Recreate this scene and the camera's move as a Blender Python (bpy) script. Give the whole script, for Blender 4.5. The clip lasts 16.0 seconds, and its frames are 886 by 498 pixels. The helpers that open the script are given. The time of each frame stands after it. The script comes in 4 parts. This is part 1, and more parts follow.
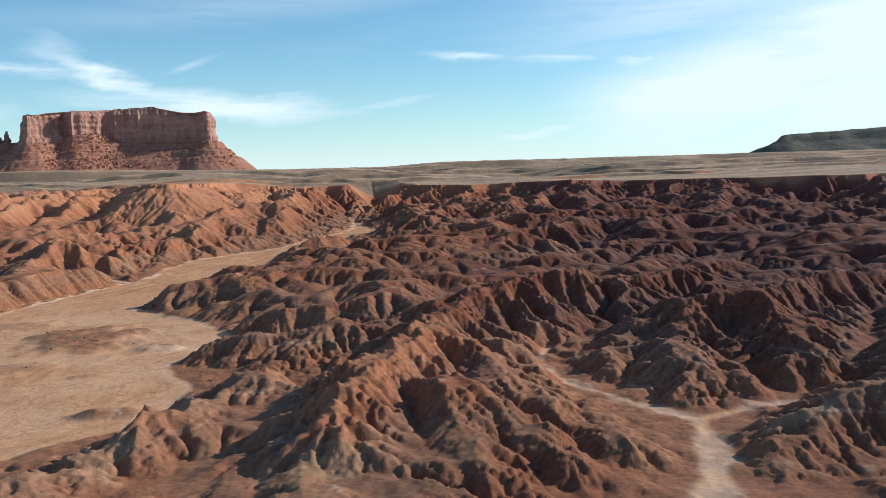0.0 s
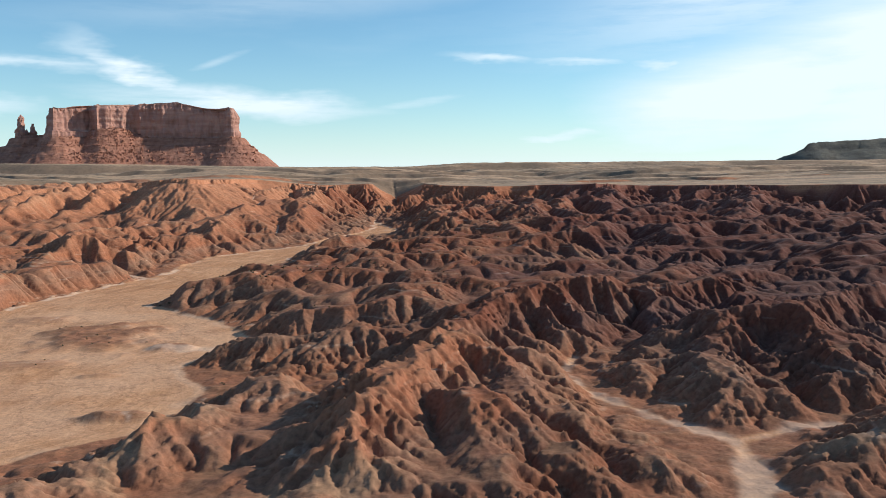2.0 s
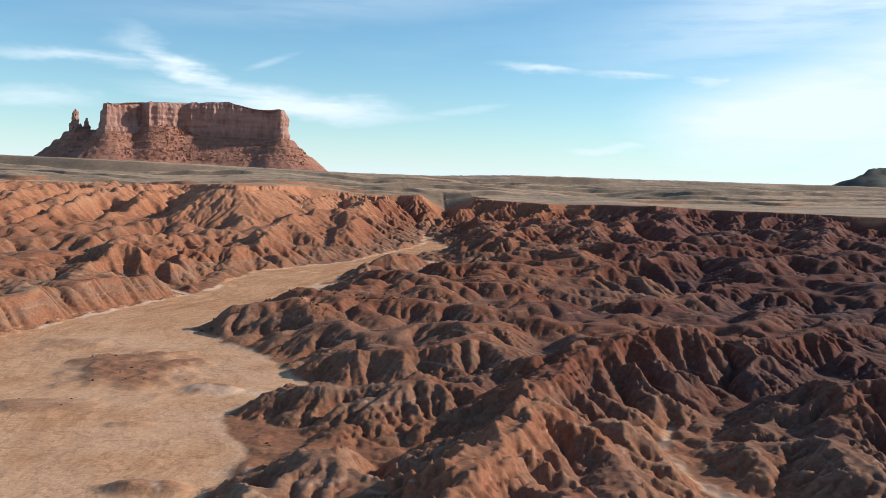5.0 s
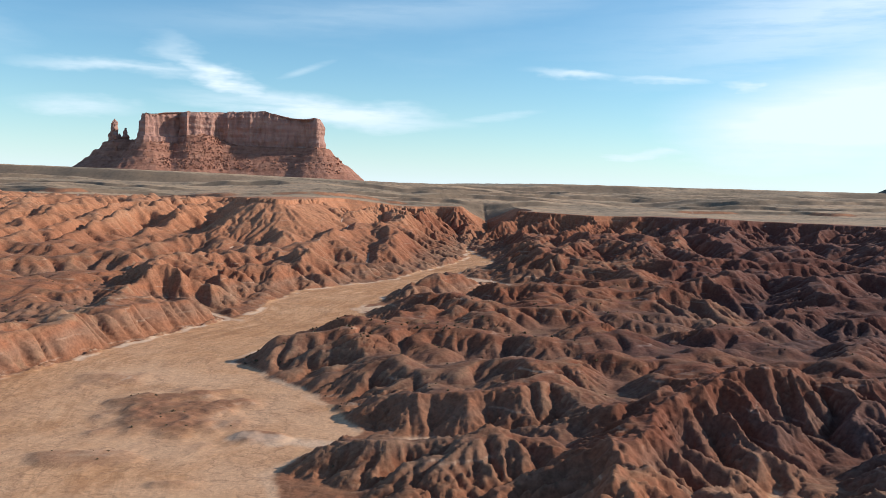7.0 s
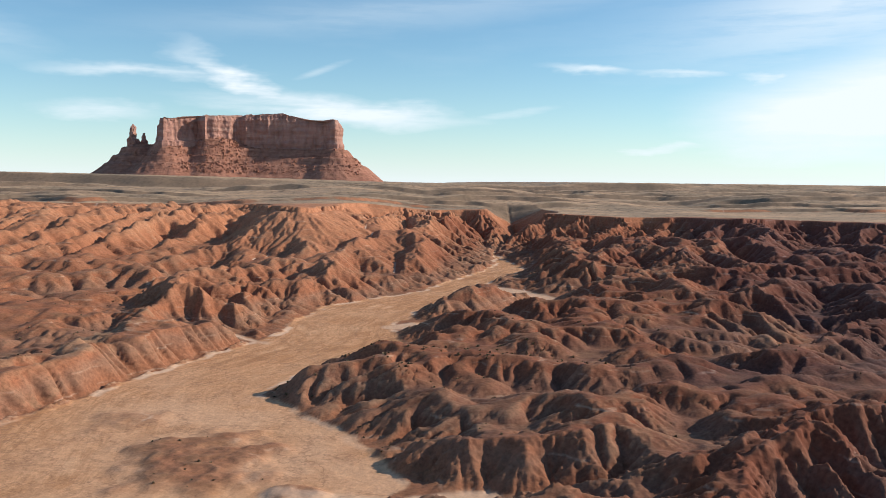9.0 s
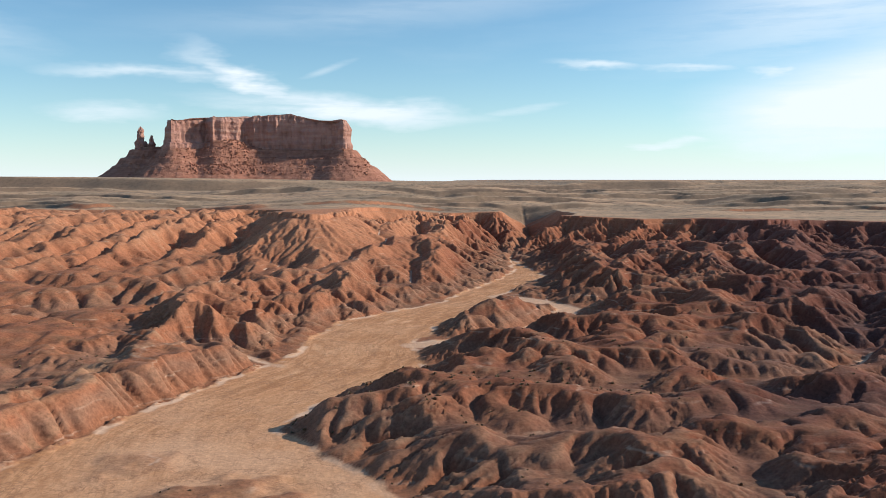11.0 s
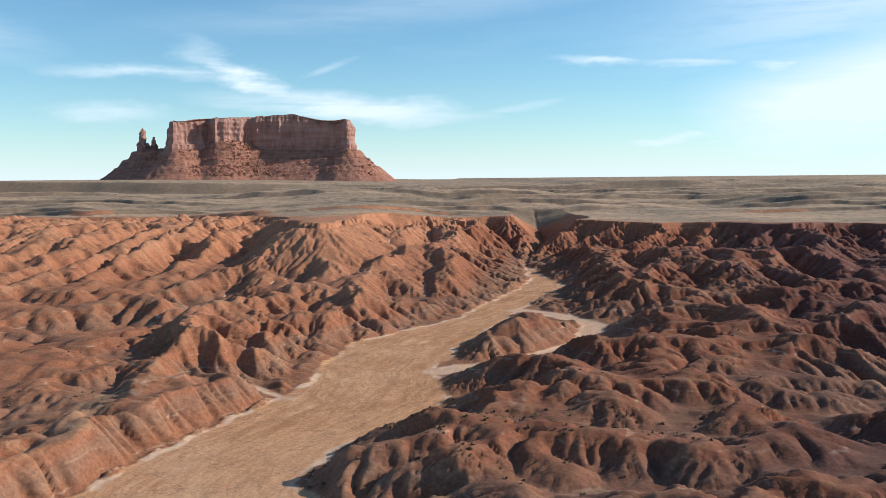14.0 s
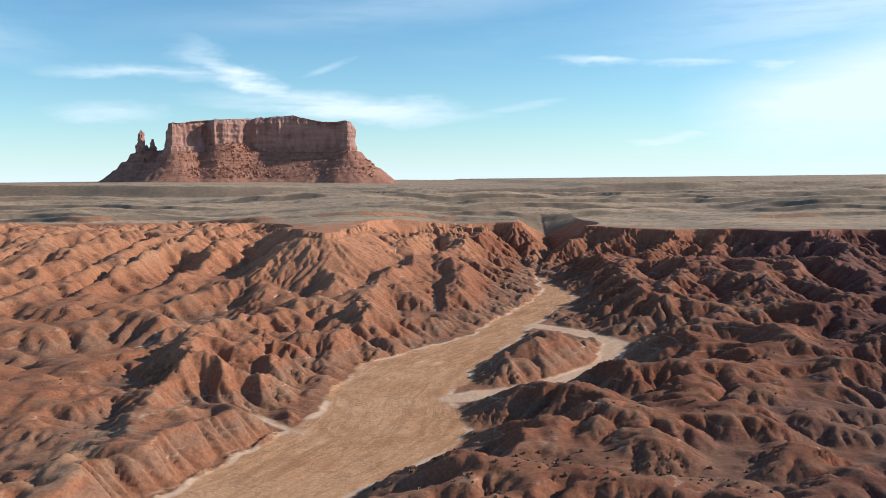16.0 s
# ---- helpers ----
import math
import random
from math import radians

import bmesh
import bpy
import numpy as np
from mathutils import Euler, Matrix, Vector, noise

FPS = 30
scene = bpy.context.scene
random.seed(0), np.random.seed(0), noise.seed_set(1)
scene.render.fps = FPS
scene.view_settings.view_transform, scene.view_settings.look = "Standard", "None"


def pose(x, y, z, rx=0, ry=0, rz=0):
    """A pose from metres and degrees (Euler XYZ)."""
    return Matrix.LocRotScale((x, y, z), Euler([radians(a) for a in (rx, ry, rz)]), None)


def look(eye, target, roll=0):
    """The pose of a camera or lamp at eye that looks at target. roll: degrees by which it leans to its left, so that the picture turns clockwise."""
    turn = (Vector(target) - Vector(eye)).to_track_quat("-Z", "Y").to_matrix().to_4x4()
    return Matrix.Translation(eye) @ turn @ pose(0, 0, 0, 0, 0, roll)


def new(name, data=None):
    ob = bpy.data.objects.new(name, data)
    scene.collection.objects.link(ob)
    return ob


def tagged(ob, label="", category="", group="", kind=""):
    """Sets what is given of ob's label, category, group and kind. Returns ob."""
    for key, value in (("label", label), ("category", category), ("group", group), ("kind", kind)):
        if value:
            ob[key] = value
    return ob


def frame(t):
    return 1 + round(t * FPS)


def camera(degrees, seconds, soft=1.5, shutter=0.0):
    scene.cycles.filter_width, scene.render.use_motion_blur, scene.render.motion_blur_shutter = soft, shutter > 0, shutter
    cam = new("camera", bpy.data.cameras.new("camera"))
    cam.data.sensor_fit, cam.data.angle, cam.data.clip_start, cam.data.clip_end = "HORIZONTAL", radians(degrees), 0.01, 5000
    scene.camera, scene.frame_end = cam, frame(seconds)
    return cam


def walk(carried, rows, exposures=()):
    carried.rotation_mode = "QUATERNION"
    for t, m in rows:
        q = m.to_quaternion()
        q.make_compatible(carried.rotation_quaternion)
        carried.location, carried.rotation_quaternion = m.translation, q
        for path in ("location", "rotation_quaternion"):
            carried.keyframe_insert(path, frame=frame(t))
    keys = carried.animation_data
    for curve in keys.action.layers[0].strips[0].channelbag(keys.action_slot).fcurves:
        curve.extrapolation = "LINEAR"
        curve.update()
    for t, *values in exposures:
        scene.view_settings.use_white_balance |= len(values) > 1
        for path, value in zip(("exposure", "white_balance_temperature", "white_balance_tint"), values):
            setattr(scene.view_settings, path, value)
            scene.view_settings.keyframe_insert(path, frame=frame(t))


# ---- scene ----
cam = camera(54.0, 16.0, soft=0.7)
PATH = [
    (0, (0.406, -1.767, 28.628), (0.739, 0.198, 28.452), -1.7),
    (0.5, (0.482, -1.464, 28.592), (0.765, 0.507, 28.411), -1.7),
    (1, (0.463, -0.55, 28.609), (0.748, 1.422, 28.432), -1.4),
    (1.5, (0.595, 1.073, 28.543), (0.881, 3.045, 28.369), -1.0),
    (2, (0.6, 3.466, 28.546), (0.888, 5.438, 28.373), -0.5),
    (2.5, (0.459, 5.974, 28.87), (0.746, 7.946, 28.697), -0.1),
    (3, (0.015, 9.034, 29.49), (0.299, 11.006, 29.32), 0.5),
    (3.5, (-0.335, 11.509, 29.97), (-0.056, 13.483, 29.804), 1.0),
    (4, (-0.796, 14.32, 30.66), (-0.543, 16.297, 30.496), 1.4),
    (6.5, (-5.413, 30.89, 34.392), (-5.283, 32.88, 34.247), 1.9),
    (7, (-6.298, 33.847, 35.047), (-6.181, 35.838, 34.903), 1.7),
    (7.5, (-7.254, 37.389, 35.872), (-7.151, 39.381, 35.727), 1.4),
    (8, (-8.173, 40.695, 36.683), (-8.081, 42.688, 36.536), 1.1),
    (8.5, (-9.115, 43.974, 37.447), (-9.031, 45.967, 37.298), 0.9),
    (9, (-9.933, 47.311, 38.214), (-9.858, 49.304, 38.064), 0.7),
    (11.5, (-13.778, 63.08, 42.023), (-13.725, 65.073, 41.865), -0.1),
    (12, (-14.609, 66.263, 42.738), (-14.558, 68.256, 42.578), -0.2),
    (12.5, (-15.232, 68.655, 43.34), (-15.182, 70.648, 43.179), -0.3),
    (13, (-15.766, 71.376, 43.929), (-15.718, 73.369, 43.768), -0.4),
    (13.5, (-16.463, 73.986, 44.583), (-16.415, 75.979, 44.422), -0.4),
    (14, (-16.91, 75.696, 45.063), (-16.862, 77.689, 44.901), -0.5),
    (14.5, (-17.525, 77.867, 45.666), (-17.477, 79.86, 45.504), -0.5),
    (15, (-18.966, 82.899, 46.763), (-18.918, 84.892, 46.601), -0.6),
    (15.5, (-19.885, 85.83, 47.67), (-19.836, 87.823, 47.507), -0.6),
    (16, (-20.584, 88.732, 48.211), (-20.534, 90.724, 48.049), -0.6),
]
walk(cam, [(t, look(eye, target, roll)) for t, eye, target, roll in PATH],
     [(0, 0.08, 6280, 4), (1, 0.09, 6480, 5), (4, 0.1, 6460, 6), (7, 0.1, 6330, 5), (9, 0.1, 6750, 9), (12.5, 0.1, 6520, 8), (14, 0.1, 6300, 5), (16, 0.1, 6180, 4)])

# ---- light ----
SUN_AZ, SUN_EL = radians(82.0), radians(26.0)     # azimuth from +y towards +x
world = bpy.data.worlds.new("sky")
scene.world = world
world.use_nodes = True
wn, wl = world.node_tree.nodes, world.node_tree.links
wn.clear()
w_out = wn.new("ShaderNodeOutputWorld")
w_bg = wn.new("ShaderNodeBackground")
w_sky = wn.new("ShaderNodeTexSky")
w_sky.sky_type = 'NISHITA'
w_sky.sun_disc = False
w_sky.sun_elevation, w_sky.sun_rotation = SUN_EL, SUN_AZ
w_sky.altitude, w_sky.air_density, w_sky.dust_density, w_sky.ozone_density = 1600.0, 1.15, 0.5, 1.6
wl.new(w_bg.outputs[0], w_out.inputs["Surface"])

# ---- sky with thin high cloud ----
w_bg.inputs["Strength"].default_value = 0.115


def w_math(op, a, b=None, c=None, clamp=False):
    n = wn.new("ShaderNodeMath")
    n.operation, n.use_clamp = op, clamp
    for k, v in enumerate((a, b, c)):
        if v is None:
            continue
        if isinstance(v, (int, float)):
            n.inputs[k].default_value = v
        else:
            wl.new(v, n.inputs[k])
    return n.outputs[0]


w_co = wn.new("ShaderNodeTexCoord")
w_sep = wn.new("ShaderNodeSeparateXYZ")
wl.new(w_co.outputs["Generated"], w_sep.inputs[0])
azim = w_math('MULTIPLY', w_math('ARCTAN2', w_sep.outputs["X"], w_sep.outputs["Y"]), 57.296)
elev = w_math('MULTIPLY', w_math('ARCSINE', w_sep.outputs["Z"]), 57.296)


def w_noise(sx, sy, detail, seed):
    comb = wn.new("ShaderNodeCombineXYZ")
    wl.new(w_math('MULTIPLY', azim, sx), comb.inputs[0])
    wl.new(w_math('MULTIPLY', elev, sy), comb.inputs[1])
    comb.inputs[2].default_value = seed
    n = wn.new("ShaderNodeTexNoise")
    n.inputs["Scale"].default_value, n.inputs["Detail"].default_value, n.inputs["Roughness"].default_value = 1.0, detail, 0.6
    wl.new(comb.outputs[0], n.inputs["Vector"])
    return n.outputs["Fac"]


warp = w_math('SUBTRACT', w_noise(0.16, 0.5, 4.0, 3.0), 0.5)
wisp = w_noise(0.11, 0.9, 6.0, 8.0)
az_w = w_math('ADD', azim, w_math('MULTIPLY', warp, 5.0))
el_w = w_math('ADD', elev, w_math('MULTIPLY', warp, 1.9))
# streaks of cirrus: azimuth, elevation, half length, half thickness (degrees), tilt, strength
CIRRUS = [
    (-16.5, 6.7, 4.6, 0.42, -0.03, 0.8), (-11.2, 6.2, 3.0, 0.80, -0.50, 1.1), (-4.6, 4.5, 7.6, 0.78, -0.06, 1.14),
    (7.0, 4.7, 3.2, 0.32, 0.16, 0.5), (-19.5, 4.2, 3.8, 0.6, 0.0, 0.65), (11.2, 7.3, 2.3, 0.34, -0.05, 0.75), (-6.2, 7.0, 1.6, 0.22, 0.35, 0.4),
    (17.0, 6.9, 3.0, 0.32, -0.05, 0.6), (22.2, 6.6, 1.8, 0.34, -0.05, 0.85), (15.5, 2.3, 3.6, 0.34, 0.03, 0.8),
    (25.0, 3.9, 6.5, 1.6, 0.12, 1.15), (28.0, 4.6, 9.0, 3.0, 0.16, 1.4), (40.0, 8.0, 13.0, 4.8, 0.18, 1.45), (43.0, 4.0, 18.0, 4.0, 0.05, 1.4),
    (-30.0, 9.0, 7.0, 1.1, -0.2, 0.35), (0.0, 11.0, 16.0, 1.1, 0.1, 0.24), (33.0, 12.5, 14.0, 3.4, 0.22, 0.85),
]
cloud, soft_veil = None, None
for c_az, c_el, half_l, half_t, tilt, power in CIRRUS:
    da = w_math('SUBTRACT', az_w, c_az)
    de = w_math('SUBTRACT', w_math('SUBTRACT', el_w, c_el), w_math('MULTIPLY', da, tilt))
    r2 = w_math('ADD', w_math('POWER', w_math('ABSOLUTE', w_math('DIVIDE', da, half_l)), 2.0), w_math('POWER', w_math('ABSOLUTE', w_math('DIVIDE', de, half_t)), 2.0))
    g = w_math('MULTIPLY', w_math('EXPONENT', w_math('MULTIPLY', r2, -1.0)), power)
    if power > 1.15:
        soft_veil = g if soft_veil is None else w_math('MAXIMUM', soft_veil, g)
    else:
        cloud = g if cloud is None else w_math('MAXIMUM', cloud, g)
tex = w_math('ADD', w_math('MULTIPLY', wisp, 2.6), -0.40, clamp=True)
cloud = w_math('MULTIPLY', cloud, tex, clamp=True)
cloud = w_math('MAXIMUM', cloud, w_math('MULTIPLY', soft_veil, w_math('ADD', w_math('MULTIPLY', wisp, 0.9), 0.5), clamp=True))
veil = w_math('MULTIPLY', w_math('SUBTRACT', w_noise(0.035, 0.16, 5.0, 15.0), 0.45), 0.5, clamp=True)
cloud = w_math('MAXIMUM', cloud, veil)
haze = w_math('MULTIPLY', w_math('EXPONENT', w_math('MULTIPLY', w_math('ABSOLUTE', elev), -0.40)), 0.85)
cloud = w_math('MAXIMUM', cloud, haze)
w_mix = wn.new("ShaderNodeMix")
w_mix.data_type = 'RGBA'
wl.new(cloud, w_mix.inputs[0])
w_tint = wn.new("ShaderNodeMix")
w_tint.data_type, w_tint.blend_type = 'RGBA', 'MULTIPLY'
w_tint.inputs[0].default_value = 1.0
wl.new(w_sky.outputs[0], w_tint.inputs[6])
w_tint.inputs[7].default_value = (0.75, 1.03, 1.17, 1)
wl.new(w_tint.outputs[2], w_mix.inputs[6])
w_mix.inputs[7].default_value = (7.2, 8.1, 9.0, 1)
wl.new(w_mix.outputs[2], w_bg.inputs["Color"])


sun = new("sun", bpy.data.lights.new("sun", 'SUN'))
sun.data.energy, sun.data.angle, sun.data.color = 5.0, radians(0.55), (1.0, 0.93, 0.82)
sun_dir = Vector((math.sin(SUN_AZ) * math.cos(SUN_EL), math.cos(SUN_AZ) * math.cos(SUN_EL), math.sin(SUN_EL)))
sun.matrix_world = look(sun_dir * 500, (0, 0, 0))


# ---- noise ----
def hash2(ix, iy, seed):
    h = (ix.astype(np.int64) * 374761393 + iy.astype(np.int64) * 668265263 + seed * 974634777) & 0xFFFFFFFF
    h = ((h ^ (h >> 13)) * 1274126177) & 0xFFFFFFFF
    return (h ^ (h >> 16)) & 0xFFFFFFFF


def perlin(x, y, seed=0):
    ix, iy = np.floor(x), np.floor(y)
    fx, fy = x - ix, y - iy
    u, v = fx * fx * fx * (fx * (fx * 6 - 15) + 10), fy * fy * fy * (fy * (fy * 6 - 15) + 10)

    def grad(ox, oy):
        a = hash2(ix + ox, iy + oy, seed) * (2 * math.pi / 4294967296.0)
        return np.cos(a) * (fx - ox) + np.sin(a) * (fy - oy)
    a, b = grad(0, 0), grad(0, 1)
    a = a + u * (grad(1, 0) - a)
    b = b + u * (grad(1, 1) - b)
    return (a + v * (b - a)) * 1.5


def fbm(x, y, size, octaves=4, seed=0, gain=0.5):
    total, amp = np.zeros_like(x), 1.0
    for k in range(octaves):
        total += amp * perlin(x / size, y / size, seed + 17 * k)
        size, amp = size * 0.5, amp * gain
    return total


def ridged(x, y, size, octaves=3, seed=0):
    total, amp = np.zeros_like(x), 1.0
    for k in range(octaves):
        total += amp * (1 - 2 * np.abs(perlin(x / size, y / size, seed + 13 * k)))
        size, amp = size * 0.5, amp * 0.5
    return total


def smooth(a, b, v):
    t = np.clip((v - a) / (b - a), 0, 1)
    return t * t * (3 - 2 * t)


# ---- plan of the badlands: crests as (x, y, height), from the plan ----
CRESTS_NEAR = [
    [(-42, 62, 0.5), (-30, 72, 2.5), (-19, 84, 3.6), (-16, 91, 4.8), (-11, 100, 3.6), (-5.5, 111, 3.9), (-1, 103, 3.6), (1, 96, 3)],
    [(-4, 62, 2.5), (2, 75, 4), (4.5, 87, 7), (11, 106, 8.6), (20, 125, 7.2), (28.6, 144, 7.6), (37, 151, 9), (48, 162, 8.3), (69, 165, 7.6), (108, 187, 7.4), (150, 200, 9)],
    [(11, 106, 8.6), (14, 92, 6), (17, 80, 3.2), (19, 70, 1.5)],
    [(14, 110, 8), (18.5, 92, 4.6), (24, 78, 1.6)],
    [(17, 118, 7.3), (26, 97, 3.9), (30, 84, 2.6), (33, 74, 0.8)],
    [(24, 132, 7), (31, 112, 3), (34, 103, 1.6)],
    [(37, 151, 9), (38, 138, 5), (37, 130, 2.5)],
]
CRESTS_RIGHT = [
    [(49, 96, 1.5), (52, 106, 4), (56, 119, 5), (63, 127, 8.2), (73, 126, 8.6), (91, 138, 8.6), (125, 150, 9.5)],
    [(44, 112, 1.5), (48, 124, 3.4), (55, 134, 4), (63, 127, 8.2)],
    [(73, 126, 8.6), (70, 112, 6), (66, 100, 3)],
    [(43, 70, 1), (50, 77, 2.8), (58, 80, 4.6), (70, 84, 6), (84, 96, 8), (110, 100, 10)],
    [(60, 150, 4), (69, 165, 7.6), (80, 190, 6), (100, 215, 6)],
    [(91, 138, 8.6), (108, 160, 6), (108, 187, 7.4)],
]
CRESTS_MID = [
    [(-33, 207, 0.8), (-26, 206, 2.8), (-14, 208, 3.6), (-2, 209, 5.4), (12, 201, 4.2), (23, 196, 4.6), (40, 205, 4)],
    [(-4, 189, 2.4), (6, 182, 1.6), (15, 180, 2.2), (30, 178, 3)],
    [(-8, 163, 1.6), (6, 160, 2.6), (18, 158, 3.2), (28, 160, 4)],
    [(-17, 143, 1.4), (-4, 140, 2.6), (8, 138, 2.6), (18, 140, 3)],
    [(-9, 247, 2), (9, 233, 3.6), (23, 243, 3.6), (29, 249, 5.6), (31, 262, 6), (38, 275, 4)],
    [(44, 234, 2.8), (56, 250, 4), (63, 266, 6.6), (78, 283, 5.6), (95, 301, 7.9), (120, 320, 9)],
    [(-7, 289, 0.8), (0, 295, 2.8), (6, 298, 2.2)],
    [(2, 303, 2.6), (10, 309, 4.2), (22, 324, 3.2)],
    [(29, 249, 5.6), (27, 240, 4.8), (24, 231, 4.0), (22, 224, 1.4)],
    [(60, 215, 4.5), (85, 235, 5), (110, 262, 6), (150, 275, 8)],
    [(48, 318, 3.4), (60, 335, 4), (85, 345, 5), (110, 356, 7)],
]
CRESTS_FAR = [
    [(40, 362, 4.6), (55, 385, 5.5), (70, 405, 6.8), (103, 419, 7.6), (122, 402, 12), (133, 397, 15), (150, 430, 18), (165, 480, 21)],
    [(52, 430, 5), (66, 450, 8), (76, 462, 9), (90, 500, 13), (110, 528, 18)],
    [(170, 340, 9), (190, 365, 14), (206, 387, 18.2), (225, 430, 20)],
    [(130, 300, 8), (160, 330, 8), (185, 345, 9)],
    [(230, 290, 9), (250, 330, 14), (270, 365, 20)],
]
CRESTS_LEFT = [
    [(-98, 176, 4), (-88, 192, 5.5), (-79, 206, 5.8), (-77, 218, 6.6), (-72, 232, 5.8), (-73, 248, 7.2), (-73, 264, 7.4), (-71, 279, 12.5), (-76, 300, 10.6), (-80, 316, 10.6)],
    [(-71, 279, 12.5), (-60, 277, 7), (-53, 270, 2)],
    [(-76, 300, 10.6), (-64, 298, 9.2), (-52, 296, 3)],
    [(-80, 316, 10.6), (-68, 340, 9.6), (-60, 360, 9.8), (-45, 378, 10.6), (-29, 393, 11.8), (-24, 405, 11), (-14, 419, 10), (0, 432, 8)],
    [(-60, 360, 9.8), (-48, 345, 6), (-40, 334, 2)],
    [(-45, 378, 10.6), (-32, 360, 6), (-24, 346, 2)],
    [(-29, 393, 11.8), (-18, 380, 6), (-10, 366, 2)],
    [(-120, 235, 4), (-128, 262, 6), (-118, 290, 6)],
]
CRESTS_LEFT_FAR = [
    [(-67, 437, 26.5), (-60, 418, 16), (-52, 404, 9)],
    [(-58, 450, 26), (-44, 440, 18), (-32, 426, 12)],
    [(-42, 474, 22), (-28, 452, 14), (-14, 440, 9)],
    [(-100, 350, 8), (-120, 372, 9), (-150, 380, 8), (-190, 370, 9)],
    [(-110, 400, 8), (-153, 429, 10), (-190, 440, 11), (-230, 430, 10)],
    [(-130, 470, 11), (-173, 503, 16), (-215, 520, 17), (-260, 500, 15)],
    [(-173, 503, 16), (-168, 540, 18), (-170, 580, 20)],
]
# rim of the plateau, from left to right, and its height
RIM_X = [-420, -300, -235, -170, -128, -96, -84, -70, -58, -46, -30, 0, 28, 40, 62, 84, 112, 132, 146, 160, 176, 206, 236, 268, 320, 420]
RIM_Y = [590, 600, 612, 620, 600, 520, 470, 440, 440, 500, 560, 588, 590, 592, 566, 548, 536, 524, 492, 486, 500, 512, 470, 420, 390, 350]
# wash: left and right edge for each y
WASH_L = [(40, -90), (150, -82), (180, -76), (198, -68), (219, -62), (241, -53), (261, -44), (288, -41), (312, -36), (322, -29), (350, -7), (390, 8), (425, 22), (455, 30), (508, 33), (560, 46), (600, 58)]
WASH_R = [(40, -46), (90, -36), (100, -27), (105, -18), (124, -14), (138, -21), (157, -9), (177, -19), (202, -35), (217, -32), (239, -16), (250, -11), (279, -14), (321, 0), (355, 13), (406, 32), (430, 42), (464, 38), (508, 36), (560, 49), (600, 61)]
# low brown mounds on the flats: x, y, half widths, height
HUMMOCKS = [(-38, 165, 14, 18, 0.8), (-24, 111, 5.5, 2.8, 0.9), (-45, 143, 8, 5, 0.5), (-24, 152, 6, 4, 0.6), (-54, 186, 9, 7, 0.4), (-31, 134, 4, 2, 0.4), (-47, 118, 6, 3, 0.4)]
# pale grey outcrops: x, y, half widths
OUTCROPS = [(2, 76, 5.5, 2.6), (-18, 86, 2.2, 8), (-13, 100, 3, 5), (53, 80, 5, 2.2), (-75, 226, 4, 24), (-84, 200, 4, 10)]
# pale side channels: half width, then points
CHANNELS = [
    (3.8, [(-13, 276), (4, 283), (26, 305), (35, 335), (28, 352), (16, 365)]),
    (0.5, [(41, 134), (35, 122), (36, 110), (41, 98)]),
    (0.8, [(41, 98), (45, 90), (42, 79)]),
    (1.7, [(43, 82), (39, 74), (36, 68), (31, 57), (24, 44)]),
    (0.6, [(45, 90), (54, 93), (62, 92)]),
    (0.7, [(-160, 268), (-128, 305), (-100, 340), (-92, 362)]),
    (0.8, [(-43, 251), (-50, 258), (-58, 268)]),
    (1.0, [(60, 222), (70, 228), (84, 246), (96, 262)]),
    (2.0, [(150, 280), (166, 289), (180, 292)]),
    (1.5, [(0, 152), (-14, 150), (-26, 152)]),
]


def rim_height(x):
    return np.interp(x, [-400, -230, -170, -100, -66, -40, 0, 40, 130, 160, 206, 300, 420], [21, 20, 20, 25, 27, 26, 21, 21.5, 20, 22, 20, 21, 24])


def seg_dist(x, y, a, b):
    dx, dy = b[0] - a[0], b[1] - a[1]
    t = np.clip(((x - a[0]) * dx + (y - a[1]) * dy) / (dx * dx + dy * dy + 1e-9), 0, 1)
    return np.hypot(x - a[0] - t * dx, y - a[1] - t * dy), t


def wash_inside(x, y):
    """Metres inside the wash (negative outside)."""
    wob = 1.6 * perlin(x / 11.0, y / 11.0, 3) + 0.7 * perlin(x / 4.0, y / 4.0, 4)
    left = np.interp(y, [p[0] for p in WASH_L], [p[1] for p in WASH_L])
    right = np.interp(y, [p[0] for p in WASH_R], [p[1] for p in WASH_R])
    side = np.minimum(x - left, right - x) + wob
    for half, pts in CHANNELS:
        for a, b in zip(pts, pts[1:]):
            d, t = seg_dist(x, y, a, b)
            side = np.maximum(side, half + 0.5 * wob - d)
    return side


def domes(x, y, cell, seed, tall=0.5):
    """A field of round-topped mounds with steep sides, 0 to 1 high."""
    ix, iy = np.floor(x / cell), np.floor(y / cell)
    best = np.zeros_like(x)
    for oy in (-1, 0, 1):
        for ox in (-1, 0, 1):
            h = hash2(ix + ox, iy + oy, seed)
            cx = (ix + ox + 0.2 + 0.6 * (h & 0xFFFF) / 65536.0) * cell
            cy = (iy + oy + 0.2 + 0.6 * ((h >> 8) & 0xFFFF) / 65536.0) * cell
            turn = (h & 0x3FF) / 1024.0 * math.pi
            dx, dy = x - cx, y - cy
            along, side = dx * np.cos(turn) + dy * np.sin(turn), dy * np.cos(turn) - dx * np.sin(turn)
            r = np.hypot(along / 0.85, side / 0.58) / cell
            size = 1 - tall * ((h >> 16) & 0xFF) / 256.0
            best = np.maximum(best, size * np.sqrt(np.clip(1 - (r / (0.6 + 0.4 * size)) ** 2, 0, 1)))
    return best


